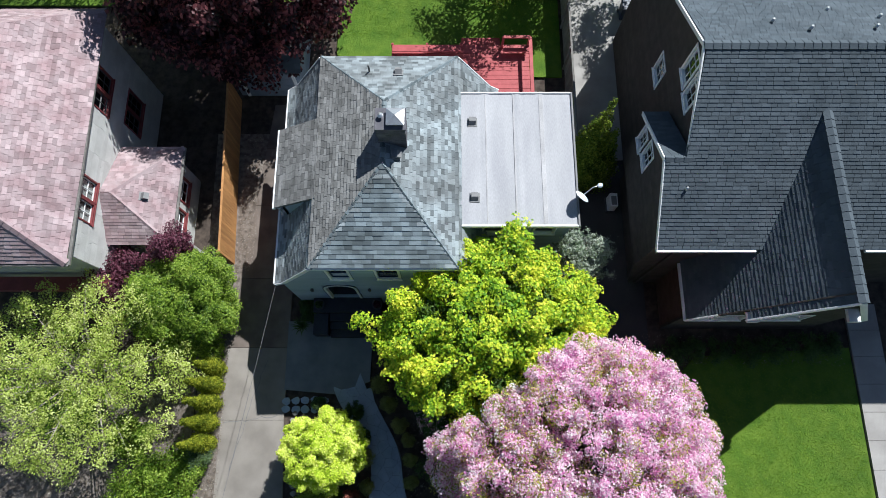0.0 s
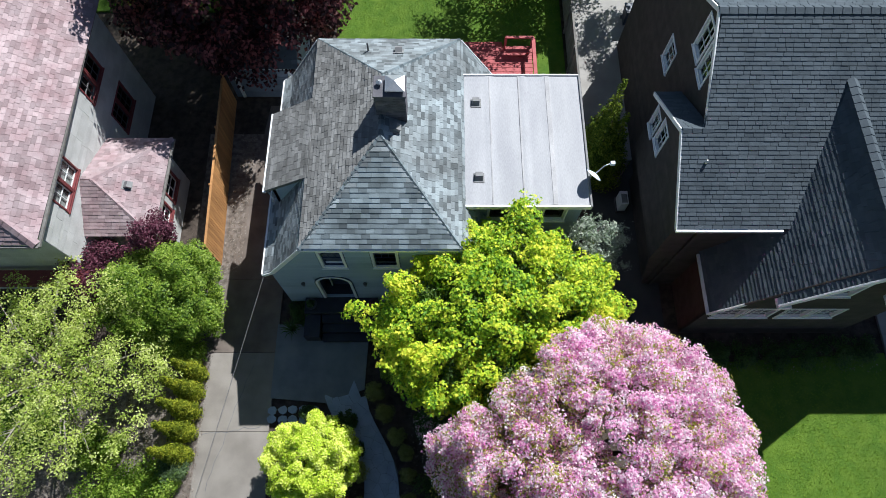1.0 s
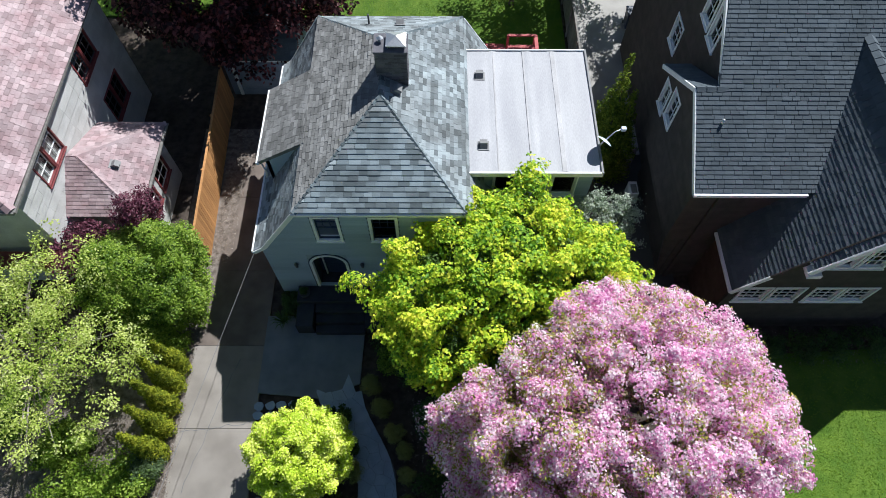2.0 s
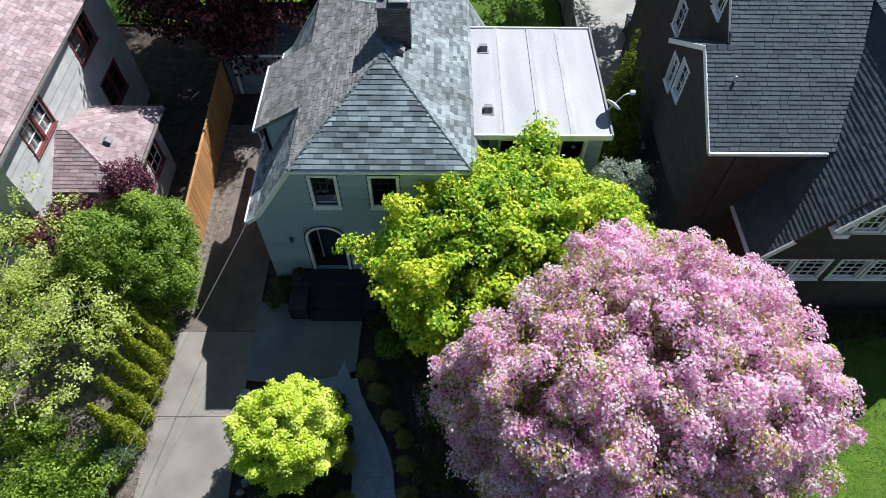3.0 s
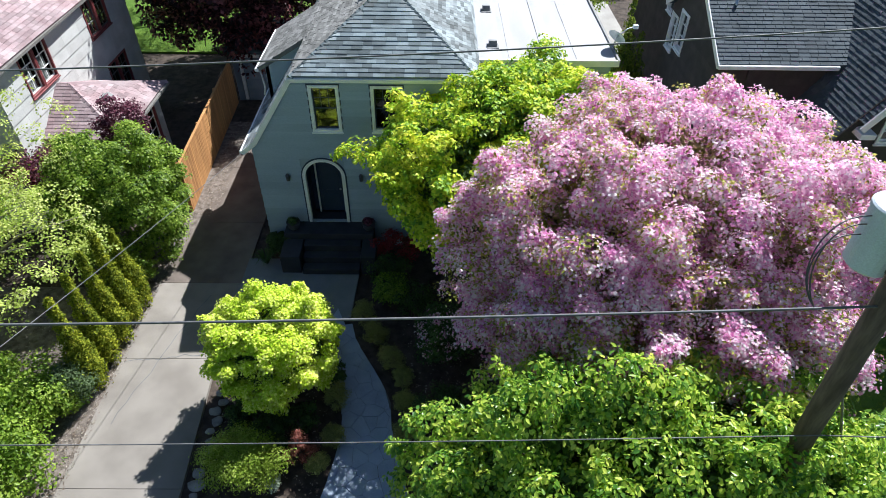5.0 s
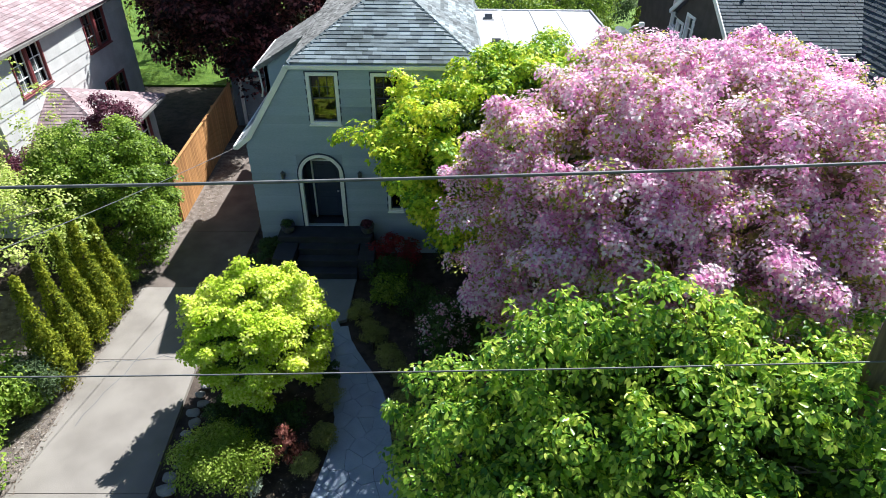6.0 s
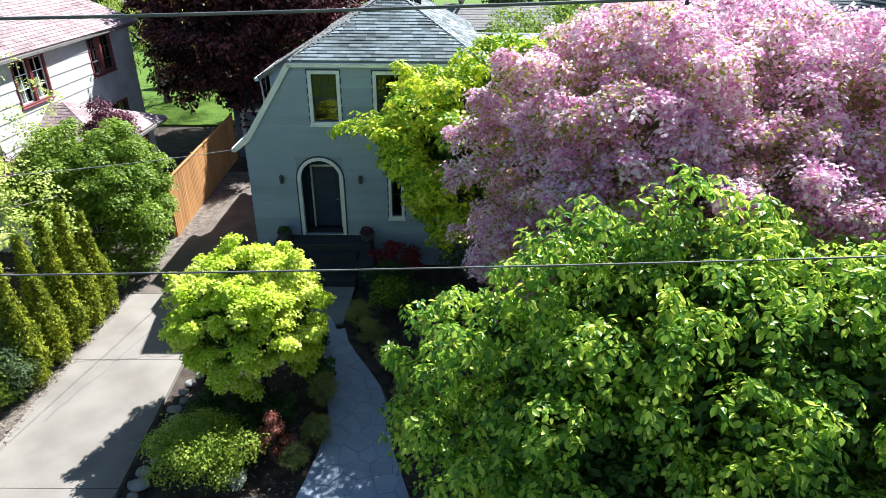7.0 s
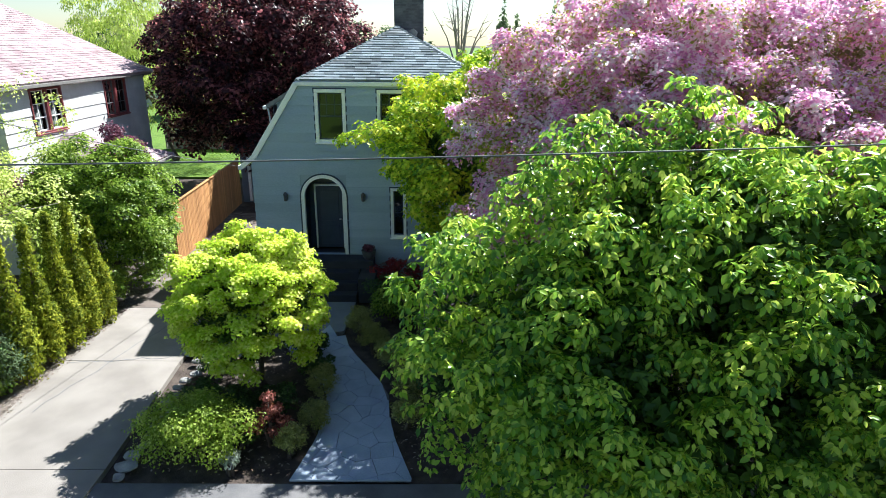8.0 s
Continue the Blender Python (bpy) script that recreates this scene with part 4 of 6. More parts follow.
tagged(mesh_object("ground", gv, gf, "soil"), "dark garden soil running under the beds", "ground", kind="structure")

# driveway slabs with joints
drive = tagged(new("driveway"), "long worn concrete driveway with cracks and joints", "driveway", kind="structure")
cuts = [-5.4, -3.75, 0.25, 3.4, 6.6, 10.2, 13.2, 15.6]
for y0, y1 in zip(cuts, cuts[1:]):
    edge = lambda y: (-9.72 + 0.1 * max(0, y - 3), -6.72 - (0.25 if y > 0 else 0.25 * max(0, (y + 4) / 4)))
    (l0, r0), (l1, r1) = edge(y0 + .008), edge(y1 - .008)
    sheet("slab", [(l0, y0 + .008), (r0, y0 + .008), (r1, y1 - .008), (l1, y1 - .008)], 0.0, "mid_drive" if y0 < 3 else "old_drive", "", "", 0.12, drive)
rng = random.Random(5)
for k, (x0, y0, x1, y1) in enumerate(((-9.6, 0.1, -7.0, 0.5), (-9.2, -2.0, -7.9, 2.9))):
    pts = []
    for i in range(15):
        f = i / 14
        pts.append((x0 + (x1 - x0) * f + rng.uniform(-.05, .05), y0 + (y1 - y0) * f + rng.uniform(-.06, .06)))
    V = [(x, y + s, 0.004) for x, y in pts for s in (-0.009, 0.009)] if k == 0 else [(x + s, y, 0.004) for x, y in pts for s in (0.009, -0.009)]
    mesh_object("crack", V, [(2 * i, 2 * i + 2, 2 * i + 3, 2 * i + 1) for i in range(14)], "joint", drive)

sheet("lawn_back", [(-26, 21.5), (-5.5, 21.5), (-5.5, 17.2), (6.1, 17.2), (6.1, 31), (-26, 31)], 0.0, "lawn", "bright mown back lawn", "lawn", 0.1)
sheet("lawn_front", [(7.6, -5.4), (18.3, -5.4), (18.3, 3.4), (11.3, 3.0), (10.0, 1.6), (7.9, 1.2)], 0.0, "lawn", "bright mown front lawn of the dark house", "lawn", 0.1)
sheet("lawn_left", [(-18.6, 0.6), (-17.6, -0.3), (-16.6, -0.75), (-15.0, 0.1), (-14.6, 1.6), (-18.9, 1.6)], 0.0, "lawn", "small patch of grass beside the pale tree", "lawn", 0.06)
sheet("mulch_bed", [(-27, -4.0), (-10.95, -4.0), (-10.95, 3.2), (-27, 3.2)], -0.035, "mulch", "brown bark mulch under the pale tree", "mulch", 0.03)
front_walk = tagged(new("front_walk"), "pale concrete slab walk beside the lawn", "path", kind="structure")
for i in range(9):
    y = -5.4 + i * 1.2
    sheet("slab", [(18.4, y), (19.8, y), (19.8, y + 1.18), (18.4, y + 1.18)], 0.03, "concrete", "", "", 0.12, front_walk)
sheet("side_court", [(6.3, 12.6), (10.4, 12.6), (10.4, 30), (6.3, 30)], 0.0, "concrete", "pale concrete court between the two houses", "pavement", 0.1)
sheet("side_alley", [(6.6, 2.0), (9.3, 2.0), (9.3, 12.55), (6.6, 12.55)], -0.02, "asphalt", "dark narrow side passage between the houses", "pavement", 0.1)
sheet("sidewalk", [(-40, -5.45), (40, -5.45), (40, -4.06), (-40, -4.06)], -0.045, "tree_shade_walk", "sidewalk along the street, tree shade painted into its dark colour", "sidewalk", 0.1)
sheet("verge", [(-40, -7.4), (40, -7.4), (40, -5.5), (-40, -5.5)], -0.06, "lawn", "grass strip between sidewalk and kerb", "lawn", 0.1)
box("kerb", -40, 40, -7.6, -7.41, -0.3, -0.05, "concrete").parent = None
tagged(bpy.data.objects["kerb"], "concrete street kerb", "kerb", kind="structure")
sheet("road", [(-60, -17), (60, -17), (60, -7.62), (-60, -7.62)], -0.07, "asphalt", "asphalt street", "road", 0.04)
sheet("soil_strip", [(-10.9, -5.3), (-9.75, -5.3), (-9.7, 3.0), (-8.5, 14.0), (-11.2, 14.0), (-10.9, 3.0)], -0.03, "mulch", "bare soil strip along the driveway", "soil", 0.03)

# garden path: plain pad, then fitted flagstones
pad = sheet("entry_pad", [(-7.02, 1.55), (-4.75, 1.35), (-3.25, 1.9), (-3.15, 4.6), (-7.02, 4.6)], 0.02, "blue_concrete", "blue-grey concrete pad before the steps", "pavement", 0.1)


def path_mid(y):
    pts = [(-4.3, -2.25, 1.16), (-3.2, -2.3, 0.85), (-2.4, -2.38, 0.68), (-1.2, -2.45, 0.64), (-0.3, -2.95, 0.72), (0.8, -3.7, 0.78), (1.6, -4.05, 0.85), (3, -4.2, 0.9)]
    for p, q in zip(pts, pts[1:]):
        if p[0] <= y <= q[0]:
            f = (y - p[0]) / (q[0] - p[0])
            return p[1] + f * (q[1] - p[1]), p[2] + f * (q[2] - p[2])
    return pts[-1][1:]


ys = [-4.05 + i * 0.28 for i in range(21)]
left = [(path_mid(y)[0] - path_mid(y)[1], y) for y in ys]
right = [(path_mid(y)[0] + path_mid(y)[1], y) for y in ys]
V = [(x, y, -0.005) for x, y in left + right]
path = tagged(mesh_object("garden_path", V, [(i, i + 21, i + 22, i + 1) for i in range(20)], "joint"), "curving path of grey fitted flagstones", "path", kind="structure")
rng = random.Random(11)
seeds = []
for k in range(1500):
    y = rng.uniform(-4.4, 1.9)
    m, w = path_mid(y)
    x = m + rng.uniform(-w - 0.5, w + 0.5)
    far_enough = rng.choice((0.24, 0.34, 0.5)) if k < 160 else 0.34
    if all((x - a) ** 2 + (y - b) ** 2 > far_enough ** 2 for a, b in seeds):
        seeds.append((x, y))
for x, y in seeds:
    m, w = path_mid(y)
    if abs(x - m) > w + 0.3 or not -4.3 < y < 1.75:
        continue
    cell = [(x - .6, y - .6), (x + .6, y - .6), (x + .6, y + .6), (x - .6, y + .6)]
    for a, b in seeds:
        if (a, b) != (x, y) and (a - x) ** 2 + (b - y) ** 2 < 1.5:
            dx, dy = a - x, b - y
            d = math.hypot(dx, dy)
            px, py = x + dx / d * (d / 2 - 0.005), y + dy / d * (d / 2 - 0.005)
            cell = clip2(cell, (px, py), (px - dy, py + dx))
    cell = clip2(cell, (-9, -4.04), (0, -4.04))
    (m0, w0), (m1, w1) = path_mid(max(y - 0.4, -4.3)), path_mid(y + 0.4)
    cell = clip2(cell, (m0 + w0, y - 0.4), (m1 + w1, y + 0.4)) if cell else cell
    cell = clip2(cell, (m1 - w1, y + 0.4), (m0 - w0, y - 0.4)) if cell else cell
    if len(cell) >= 3:
        k = len(cell)
        h = 0.018 + 0.008 * rng.random()
        mesh_object("flagstone", [(p, q, h) for p, q in cell] + [(p, q, -0.02) for p, q in cell], [tuple(range(k))] + [(i, i + k, (i + 1) % k + k, (i + 1) % k) for i in range(k)], "flag", path)
for i in range(10):
    a = rng.uniform(0, 6.28)
    x, y = -6.9 + (i % 5) * 0.42, 1.05 - (i // 5) * 0.38 + 0.1 * rng.random()
    k = 7
    pts = [(x + 0.2 * (0.8 + .35 * rng.random()) * math.cos(a + 6.283 * j / k), y + 0.18 * (0.8 + .35 * rng.random()) * math.sin(a + 6.283 * j / k)) for j in range(k)]
    mesh_object("flagstone", [(p, q, 0.02) for p, q in pts] + [(p, q, -0.05) for p, q in pts], [tuple(range(k))] + [(j, j + k, (j + 1) % k + k, (j + 1) % k) for j in range(k)], "flag", path)


def rock(at, r, seed):
    rg = random.Random(seed)
    bm = bmesh.new()
    bmesh.ops.create_icosphere(bm, subdivisions=2, radius=1)
    s = (r * rg.uniform(.8, 1.4), r * rg.uniform(.7, 1.1), r * rg.uniform(.28, .4))
    for v in bm.verts:
        q = 1 + 0.35 * noise.noise(v.co * 1.3 + Vector((seed * 7.1, 0, 0)))
        v.co = Vector((v.co.x * s[0] * q + at[0], v.co.y * s[1] * q + at[1], v.co.z * s[2] * q + at[2]))
    tagged(part("edging_rock", bm, "rock"), "rough pale edging rock along the planted bed", "rock", "bed edging rocks")


for i in range(16):
    rock((-6.45 + 0.1 * rng.uniform(-1, 1), -3.95 + i * 0.30, 0.0), rng.uniform(0.1, 0.17), i + 1)

# ---- the blue-grey house ----
HX, HW, HL = -2.16, 2.73, 4.58   # centre line, half width of the upper eave, of the lower eave
EZ, LZ, RZ = 6.30, 3.78, 7.86    # heights: upper eave, lower eave, ridge
FY, BY = 5.5, 14.25             # front and back eaves
house = empty("blue_grey_house", label="blue-grey clapboard house with grey shingle gambrel roof", category="house")
WY = 5.53
outline = [(-4.26, -0.1), (4.26, -0.1), (4.26, LZ + 0.05), (HW - 0.06, EZ - 0.06), (-HW + 0.06, EZ - 0.06), (-4.26, LZ + 0.05)]
FO = (HX, WY, 0)
w1 = (-4.41 - HX, -3.50 - HX, 4.47, 6.04)
w2 = (-2.57 - HX, -1.61 - HX, 4.48, 6.03)
w3 = (-2.22 - HX, -1.74 - HX, 1.5, 3.1)
dr = (-4.97 - HX, -3.58 - HX, 0.95, 3.5)
wall_panels("clapboard", outline, FO, (1, 0, 0), [w1, w2, w3, dr], "siding", house, row=0.27, proud=0.042)
for w in (w1, w2):
    window(house, FO, (1, 0, 0), *w, trim=0.1, bars=(1, 2), sash="navy", outline="navy", top_bars=3)
window(house, FO, (1, 0, 0), *w3, trim=0.09, bars=(1, 2), sash="navy", outline="navy")
back_outline = outline
wall_panels("clapboard", back_outline, (HX, BY - 0.2, 0), (-1, 0, 0), [], "siding", house, row=0.27)
wall_panels("clapboard", [(0, -0.1), (BY - 0.2 - WY, -0.1), (BY - 0.2 - WY, LZ), (0, LZ)], (HX - 4.26, BY - 0.2, 0), (0, -1, 0), [], "siding", house, row=0.27)
wall_panels("clapboard", [(0, -0.1), (BY - 0.2 - WY, -0.1), (BY - 0.2 - WY, LZ), (0, LZ)], (HX + 4.26, WY, 0), (0, 1, 0), [], "siding", house, row=0.27)

# arched doorway
arch_c, arch_r, spring = (dr[0] + dr[1]) / 2, (dr[1] - dr[0]) / 2, 3.5 - (dr[1] - dr[0]) / 2
door = new("front_door")
door.parent = house
bm = bmesh.new()
for sgn in (-1, 1):
    arc = [(arch_c + sgn * arch_r * math.cos(a), spring + arch_r * math.sin(a)) for a in [math.pi / 2 * i / 10 for i in range(11)]]
    corner = (arch_c + sgn * arch_r, 3.505)
    for p, q in zip(arc, arc[1:]):
        f = [(HX + v[0], WY - 0.012, v[1]) for v in (p, q, corner)]
        bm.faces.new([bm.verts.new(v) for v in f])
part("arch_spandrel", bm, "siding", door)


def arch_band(name, r0, r1, y0, y1, material, foot):
    bm = bmesh.new()
    line = [(1, foot - spring)] + [(math.cos(a), math.sin(a)) for a in [math.pi * i / 20 for i in range(21)]] + [(-1, foot - spring)]
    rings = []
    for i, (c, s) in enumerate(line):
        straight = i in (0, len(line) - 1)
        ring = []
        for r, y in ((r0, y0), (r1, y0), (r1, y1), (r0, y1)):
            x = arch_c + r * c
            z = spring + (s if straight else r * s)
            ring.append(bm.verts.new((HX + x, y, z)))
        rings.append(ring)
    for a, b in zip(rings, rings[1:]):
        for k in range(4):
            bm.faces.new((a[k], a[(k + 1) % 4], b[(k + 1) % 4], b[k]))
    bm.faces.new(rings[0])
    bm.faces.new(rings[-1][::-1])
    return part(name, bm, material, door)


arch_band("arch_casing", arch_r - 0.1, arch_r, WY - 0.06, WY + 0.1, "white", 0.95)
arch_band("arch_outline", arch_r + 0.002, arch_r + 0.045, WY - 0.045, WY + 0.02, "navy", 0.95)
bm = bmesh.new()
line = [(arch_r - 0.09, 0.97)] + [((arch_r - 0.09) * math.cos(math.pi * i / 20), spring + (arch_r - 0.09) * math.sin(math.pi * i / 20)) for i in range(21)] + [(-arch_r + 0.09, 0.97)]
bm.faces.new([bm.verts.new((HX + arch_c + x, WY + 0.62, z)) for x, z in line])
part("recess_back", bm, "navy", door)
arch_band("recess_lining", arch_r - 0.1, arch_r - 0.09, WY + 0.1, WY + 0.62, "navy", 0.95)
dx = HX + arch_c + 0.06
leaf = new("door_leaf")
leaf.parent = door
box("door_panel", dx - 0.42, dx + 0.42, WY + 0.53, WY + 0.58, 1.0, 3.02, "navy", leaf)
for sx in (-0.46, 0.42):
    box("jamb", dx + sx, dx + sx + 0.05, WY + 0.46, WY + 0.6, 0.98, 3.08, "white", leaf)
box("head_jamb", dx - 0.46, dx + 0.47, WY + 0.46, WY + 0.6, 3.04, 3.1, "white", leaf)
for z0, z1 in ((1.12, 1.75), (1.9, 2.9)):
    box("raised_panel", dx - 0.3, dx + 0.3, WY + 0.515, WY + 0.535, z0, z1, "navy", leaf)
lathe("door_knob", [(0.01, 0), (0.035, 0.01), (0.035, 0.05), (0.01, 0.06)], (dx + 0.33, WY + 0.5, 1.92), "metal", leaf, sides=10)

# wall lanterns
for x in (-5.44, -3.06):
    lan = empty("wall_lantern", label="small dark metal wall lantern beside the arched door", category="lamp", group="porch lanterns")
    box("back_plate", x - 0.05, x + 0.05, WY - 0.03, WY - 0.002, 2.68, 2.98, "dark_metal", lan)
    lathe("lantern_body", [(0.03, 0), (0.055, 0.02), (0.065, 0.2), (0.075, 0.21), (0.02, 0.28)], (x, WY - 0.1, 2.69), "dark_metal", lan, sides=8)

# porch and steps
porch = tagged(new("porch"), "dark painted porch landing with steps", "porch", kind="structure")
box("landing", -5.75, -2.75, 4.85, WY + 0.6, -0.05, 0.93, "porch", porch)
for i, z in enumerate((0.70, 0.47, 0.24)):
    box("step", -5.05, -3.15, 4.85 - 0.34 * (i + 1), 4.845 - 0.34 * i, -0.05, z, "porch", porch)
box("cheek_wall", -5.75, -5.1, 3.9, 4.84, -0.05, 0.72, "porch", porch)
box("cheek_wall", -3.1, -2.6, 3.9, 4.84, -0.05, 0.72, "porch", porch)
for x in (-5.45, -2.9):
    pot = empty("porch_pot", label="round dark glazed pot with a low plant on the porch", category="plant pot", group="porch pots")
    lathe("pot", [(0.13, 0), (0.2, 0.1), (0.22, 0.26), (0.24, 0.28), (0.2, 0.27), (0.19, 0.22)], (x, 5.15, 0.93), "terracotta", pot, sides=16)
    leaf_cloud("plant", [(x, 5.15, 1.27, 0.16)], 160, 0.09, "plum" if x > -4 else "dark_shrub", pot, 5)

# main roof
A = lambda x, y, z: (HX + x, y, z)
R0, R1 = 8.95, 11.4
roof_slope([A(-HW, FY, EZ), A(HW, FY, EZ), A(0, R0, RZ)], house, "grey_shingle", 0.17, 0.34, seed=2, single=True, thick=0.022)
roof_slope([A(HW, FY, EZ), A(HW, BY, EZ), A(0, R1, RZ), A(0, R0, RZ)], house, "grey_shingle", 0.15, 0.27, seed=3, thick=0.022)
roof_slope([A(HW, BY, EZ), A(-HW, BY, EZ), A(0, R1, RZ)], house, "grey_shingle", 0.15, 0.27, seed=4, thick=0.022)
roof_slope([A(-HW, BY, EZ), A(-HW, FY, EZ), A(0, R0, RZ), A(0, R1, RZ)], house, "moss_shade_shingle", 0.15, 0.28, seed=5, thick=0.036)
# steep lower slopes with a flared foot
KX, KZ = HL - 0.42, LZ + 0.35
for s in (-1, 1):
    y0, y1 = (BY, FY) if s < 0 else (FY, BY)
    roof_slope([A(s * KX, y0, KZ), A(s * KX, y1, KZ), A(s * HW, y1, EZ - 0.01), A(s * HW, y0, EZ - 0.01)], house, "grey_shingle", 0.17, 0.3, seed=6 + s)
    roof_slope([A(s * HL, y0, LZ), A(s * HL, y1, LZ), A(s * KX, y1, KZ), A(s * KX, y0, KZ)], house, "grey_shingle", 0.14, 0.3, seed=9 + s)
    for y in (FY - 0.035, BY + 0.005):
        beam("rake_board", A(s * (HW + 0.02), y, EZ - 0.1), A(s * KX, y, KZ - 0.09), 0.05, 0.16, "white", house)
        beam("rake_board", A(s * KX, y, KZ - 0.09), A(s * HL, y, LZ - 0.07), 0.05, 0.14, "white", house)
for a, b in (((-HW, FY, EZ), (0, R0, RZ)), ((HW, FY, EZ), (0, R0, RZ)), ((-HW, BY, EZ), (0, R1, RZ)), ((HW, BY, EZ), (0, R1, RZ)), ((0, R0, RZ), (0, R1, RZ))):
    ridge_caps(A(*a), A(*b), house, "grey_shingle")
for y, yo in ((FY, -1), (BY, 1)):
    box("gutter", HX - HW - 0.05, HX + HW + 0.05, y - 0.06, y + 0.05, EZ - 0.17, EZ - 0.05, "white", house)
    box("frieze_board", HX - HW, HX + HW, y + (0.06 if yo < 0 else -0.16), y + (0.16 if yo < 0 else -0.06), EZ - 0.3, EZ - 0.13, "siding", house)
# wide side dormer
DY0, DY1, DX, DZ = 8.18, 11.5, -4.42, 5.3
dormer = new("side_dormer")
dormer.parent = house
roof_slope([A(DX, DY1, DZ), A(DX, DY0, DZ), A(-HW + 0.1, DY0, EZ + 0.08), A(-HW + 0.1, DY1, EZ + 0.08)], dormer, "moss_shade_shingle", 0.17, 0.3, seed=21)
for y, d in ((DY0 + 0.12, -1), (DY1 - 0.12, 1)):
    V = [A(-4.2, y, 3.9), A(-4.2, y, DZ + 0.02), A(-HW - 0.05, y, EZ - 0.12), A(-HW - 0.05, y, 3.9)]
    V += [(p[0], p[1] - d * 0.1, p[2]) for p in V]
    mesh_object("dormer_cheek", V, [(0, 1, 2, 3), (7, 6, 5, 4), (0, 4, 5, 1), (1, 5, 6, 2), (2, 6, 7, 3), (3, 7, 4, 0)], "siding", dormer)
box("dormer_wall", HX - 4.2, HX - 4.05, DY0 + 0.12, DY1 - 0.12, 3.9, DZ + 0.02, "siding", dormer)
box("gutter", HX + DX - 0.1, HX + DX + 0.03, DY0 - 0.03, DY1 + 0.03, DZ - 0.13, DZ - 0.02, "white", dormer)
box("gutter", HX - HL - 0.1, HX - HL + 0.03, FY, BY, LZ - 0.14, LZ - 0.02, "white", house)
tube("downpipe", [(HX - 4.36, 8.25, DZ - 0.1), (HX - 4.3, 8.25, 4.6), (HX - 4.36, 8.25, 4.3)], [0.035] * 3, "white", house)
# chimney
chim = new("chimney")
chim.parent = house
cx0, cx1, cy0, cy1 = -2.3, -1.32, 9.75, 10.5
box("flue_core", cx0 + .02, cx1 - .02, cy0 + .02, cy1 - .02, 7.2, 8.8, "dark_brick", chim)
V, F = [], []
rng = random.Random(8)
for row in range(22):
    z = 7.28 + row * 0.07
    for (ax, ay, bx, by) in ((cx0, cy0, cx1, cy0), (cx1, cy0, cx1, cy1), (cx1, cy1, cx0, cy1), (cx0, cy1, cx0, cy0)):
        d = Vector((bx - ax, by - ay, 0))
        nn = d.normalized().cross(Vector((0, 0, 1)))
        a = -0.1 * (row % 2)
        while a < d.length:
            p0, p1 = max(a, 0), min(a + 0.19, d.length)
            if p1 - p0 > 0.03:
                s = len(V)
                o = Vector((ax, ay, 0))
                for out in (0.012 + 0.006 * rng.random(), -0.03):
                    for (p, q) in ((p0, z), (p1, z), (p1, z + 0.06), (p0, z + 0.06)):
                        V.append(o + d.normalized() * p + nn * out + Vector((0, 0, q)))
                F += [(s, s + 1, s + 2, s + 3), (s, s + 4, s + 5, s + 1), (s + 1, s + 5, s + 6, s + 2), (s + 2, s + 6, s + 7, s + 3), (s + 3, s + 7, s + 4, s)]
            a += 0.2
tagged(mesh_object("brickwork", V, F, "dark_brick", chim), kind="stuff")
box("chimney_crown", cx0 - .05, cx1 + .05, cy0 - .05, cy1 + .05, 8.8, 8.88, "dark_brick", chim)
cap = new("chimney_cap")
cap.parent = chim
bm = bmesh.new()
x0, x1, y0, y1 = -1.95, -1.32, 9.82, 10.45
q = [bm.verts.new(p) for p in ((x0, y0, 9.02), (x1, y0, 9.02), (x1, y1, 9.02), (x0, y1, 9.02), ((x0 + x1) / 2, (y0 + y1) / 2, 9.16), (x0, y0, 8.99), (x1, y0, 8.99), (x1, y1, 8.99), (x0, y1, 8.99))]
for f in ((0, 1, 4), (1, 2, 4), (2, 3, 4), (3, 0, 4), (5, 6, 1, 0), (6, 7, 2, 1), (7, 8, 3, 2), (8, 5, 0, 3), (8, 7, 6, 5)):
    bm.faces.new([q[i] for i in f])
part("cap_lid", bm, "metal", cap, "pale galvanised chimney cap")
for px, py in ((x0 + .05, y0 + .05), (x1 - .05, y0 + .05), (x1 - .05, y1 - .05), (x0 + .05, y1 - .05)):
    tube("cap_leg", [(px, py, 8.87), (px, py, 9.0)], [0.012, 0.012], "metal", cap, sides=5)
lathe("flue_cowl", [(0.06, 0), (0.06, 0.12), (0.11, 0.13), (0.02, 0.2)], (-2.15, 10.2, 8.88), "metal", chim, sides=10)


def roof_vent(at, parent, up=(0, 0, 1)):
    """A low hooded vent on a flashing."""
    bm = add_box(bmesh.new(), -0.19, 0.19, -0.19, 0.19, -0.01, 0.012)
    hood = [(-0.13, -0.15, 0.012), (0.13, -0.15, 0.012), (0.13, 0.13, 0.012), (-0.13, 0.13, 0.012), (-0.13, -0.17, 0.14), (0.13, -0.17, 0.14), (0.13, 0.02, 0.17), (-0.13, 0.02, 0.17)]
    v = [bm.verts.new(p) for p in hood]
    for f in ((4, 5, 6, 7), (0, 1, 5, 4), (1, 2, 6, 5), (2, 3, 7, 6), (3, 0, 4, 7)):
        bm.faces.new([v[i] for i in f])
    bmesh.ops.transform(bm, matrix=Matrix.Translation(at) @ Vector(up).to_track_quat('Z', 'Y').to_matrix().to_4x4(), verts=bm.verts)
    return part("roof_vent", bm, "vent", parent)


roof_vent((-1.72, 13.1, 6.98), house, (0, 0.48, 0.88))
roof_vent((-1.7, 9.35, 7.64), house, (0.5, 0, 0.87))
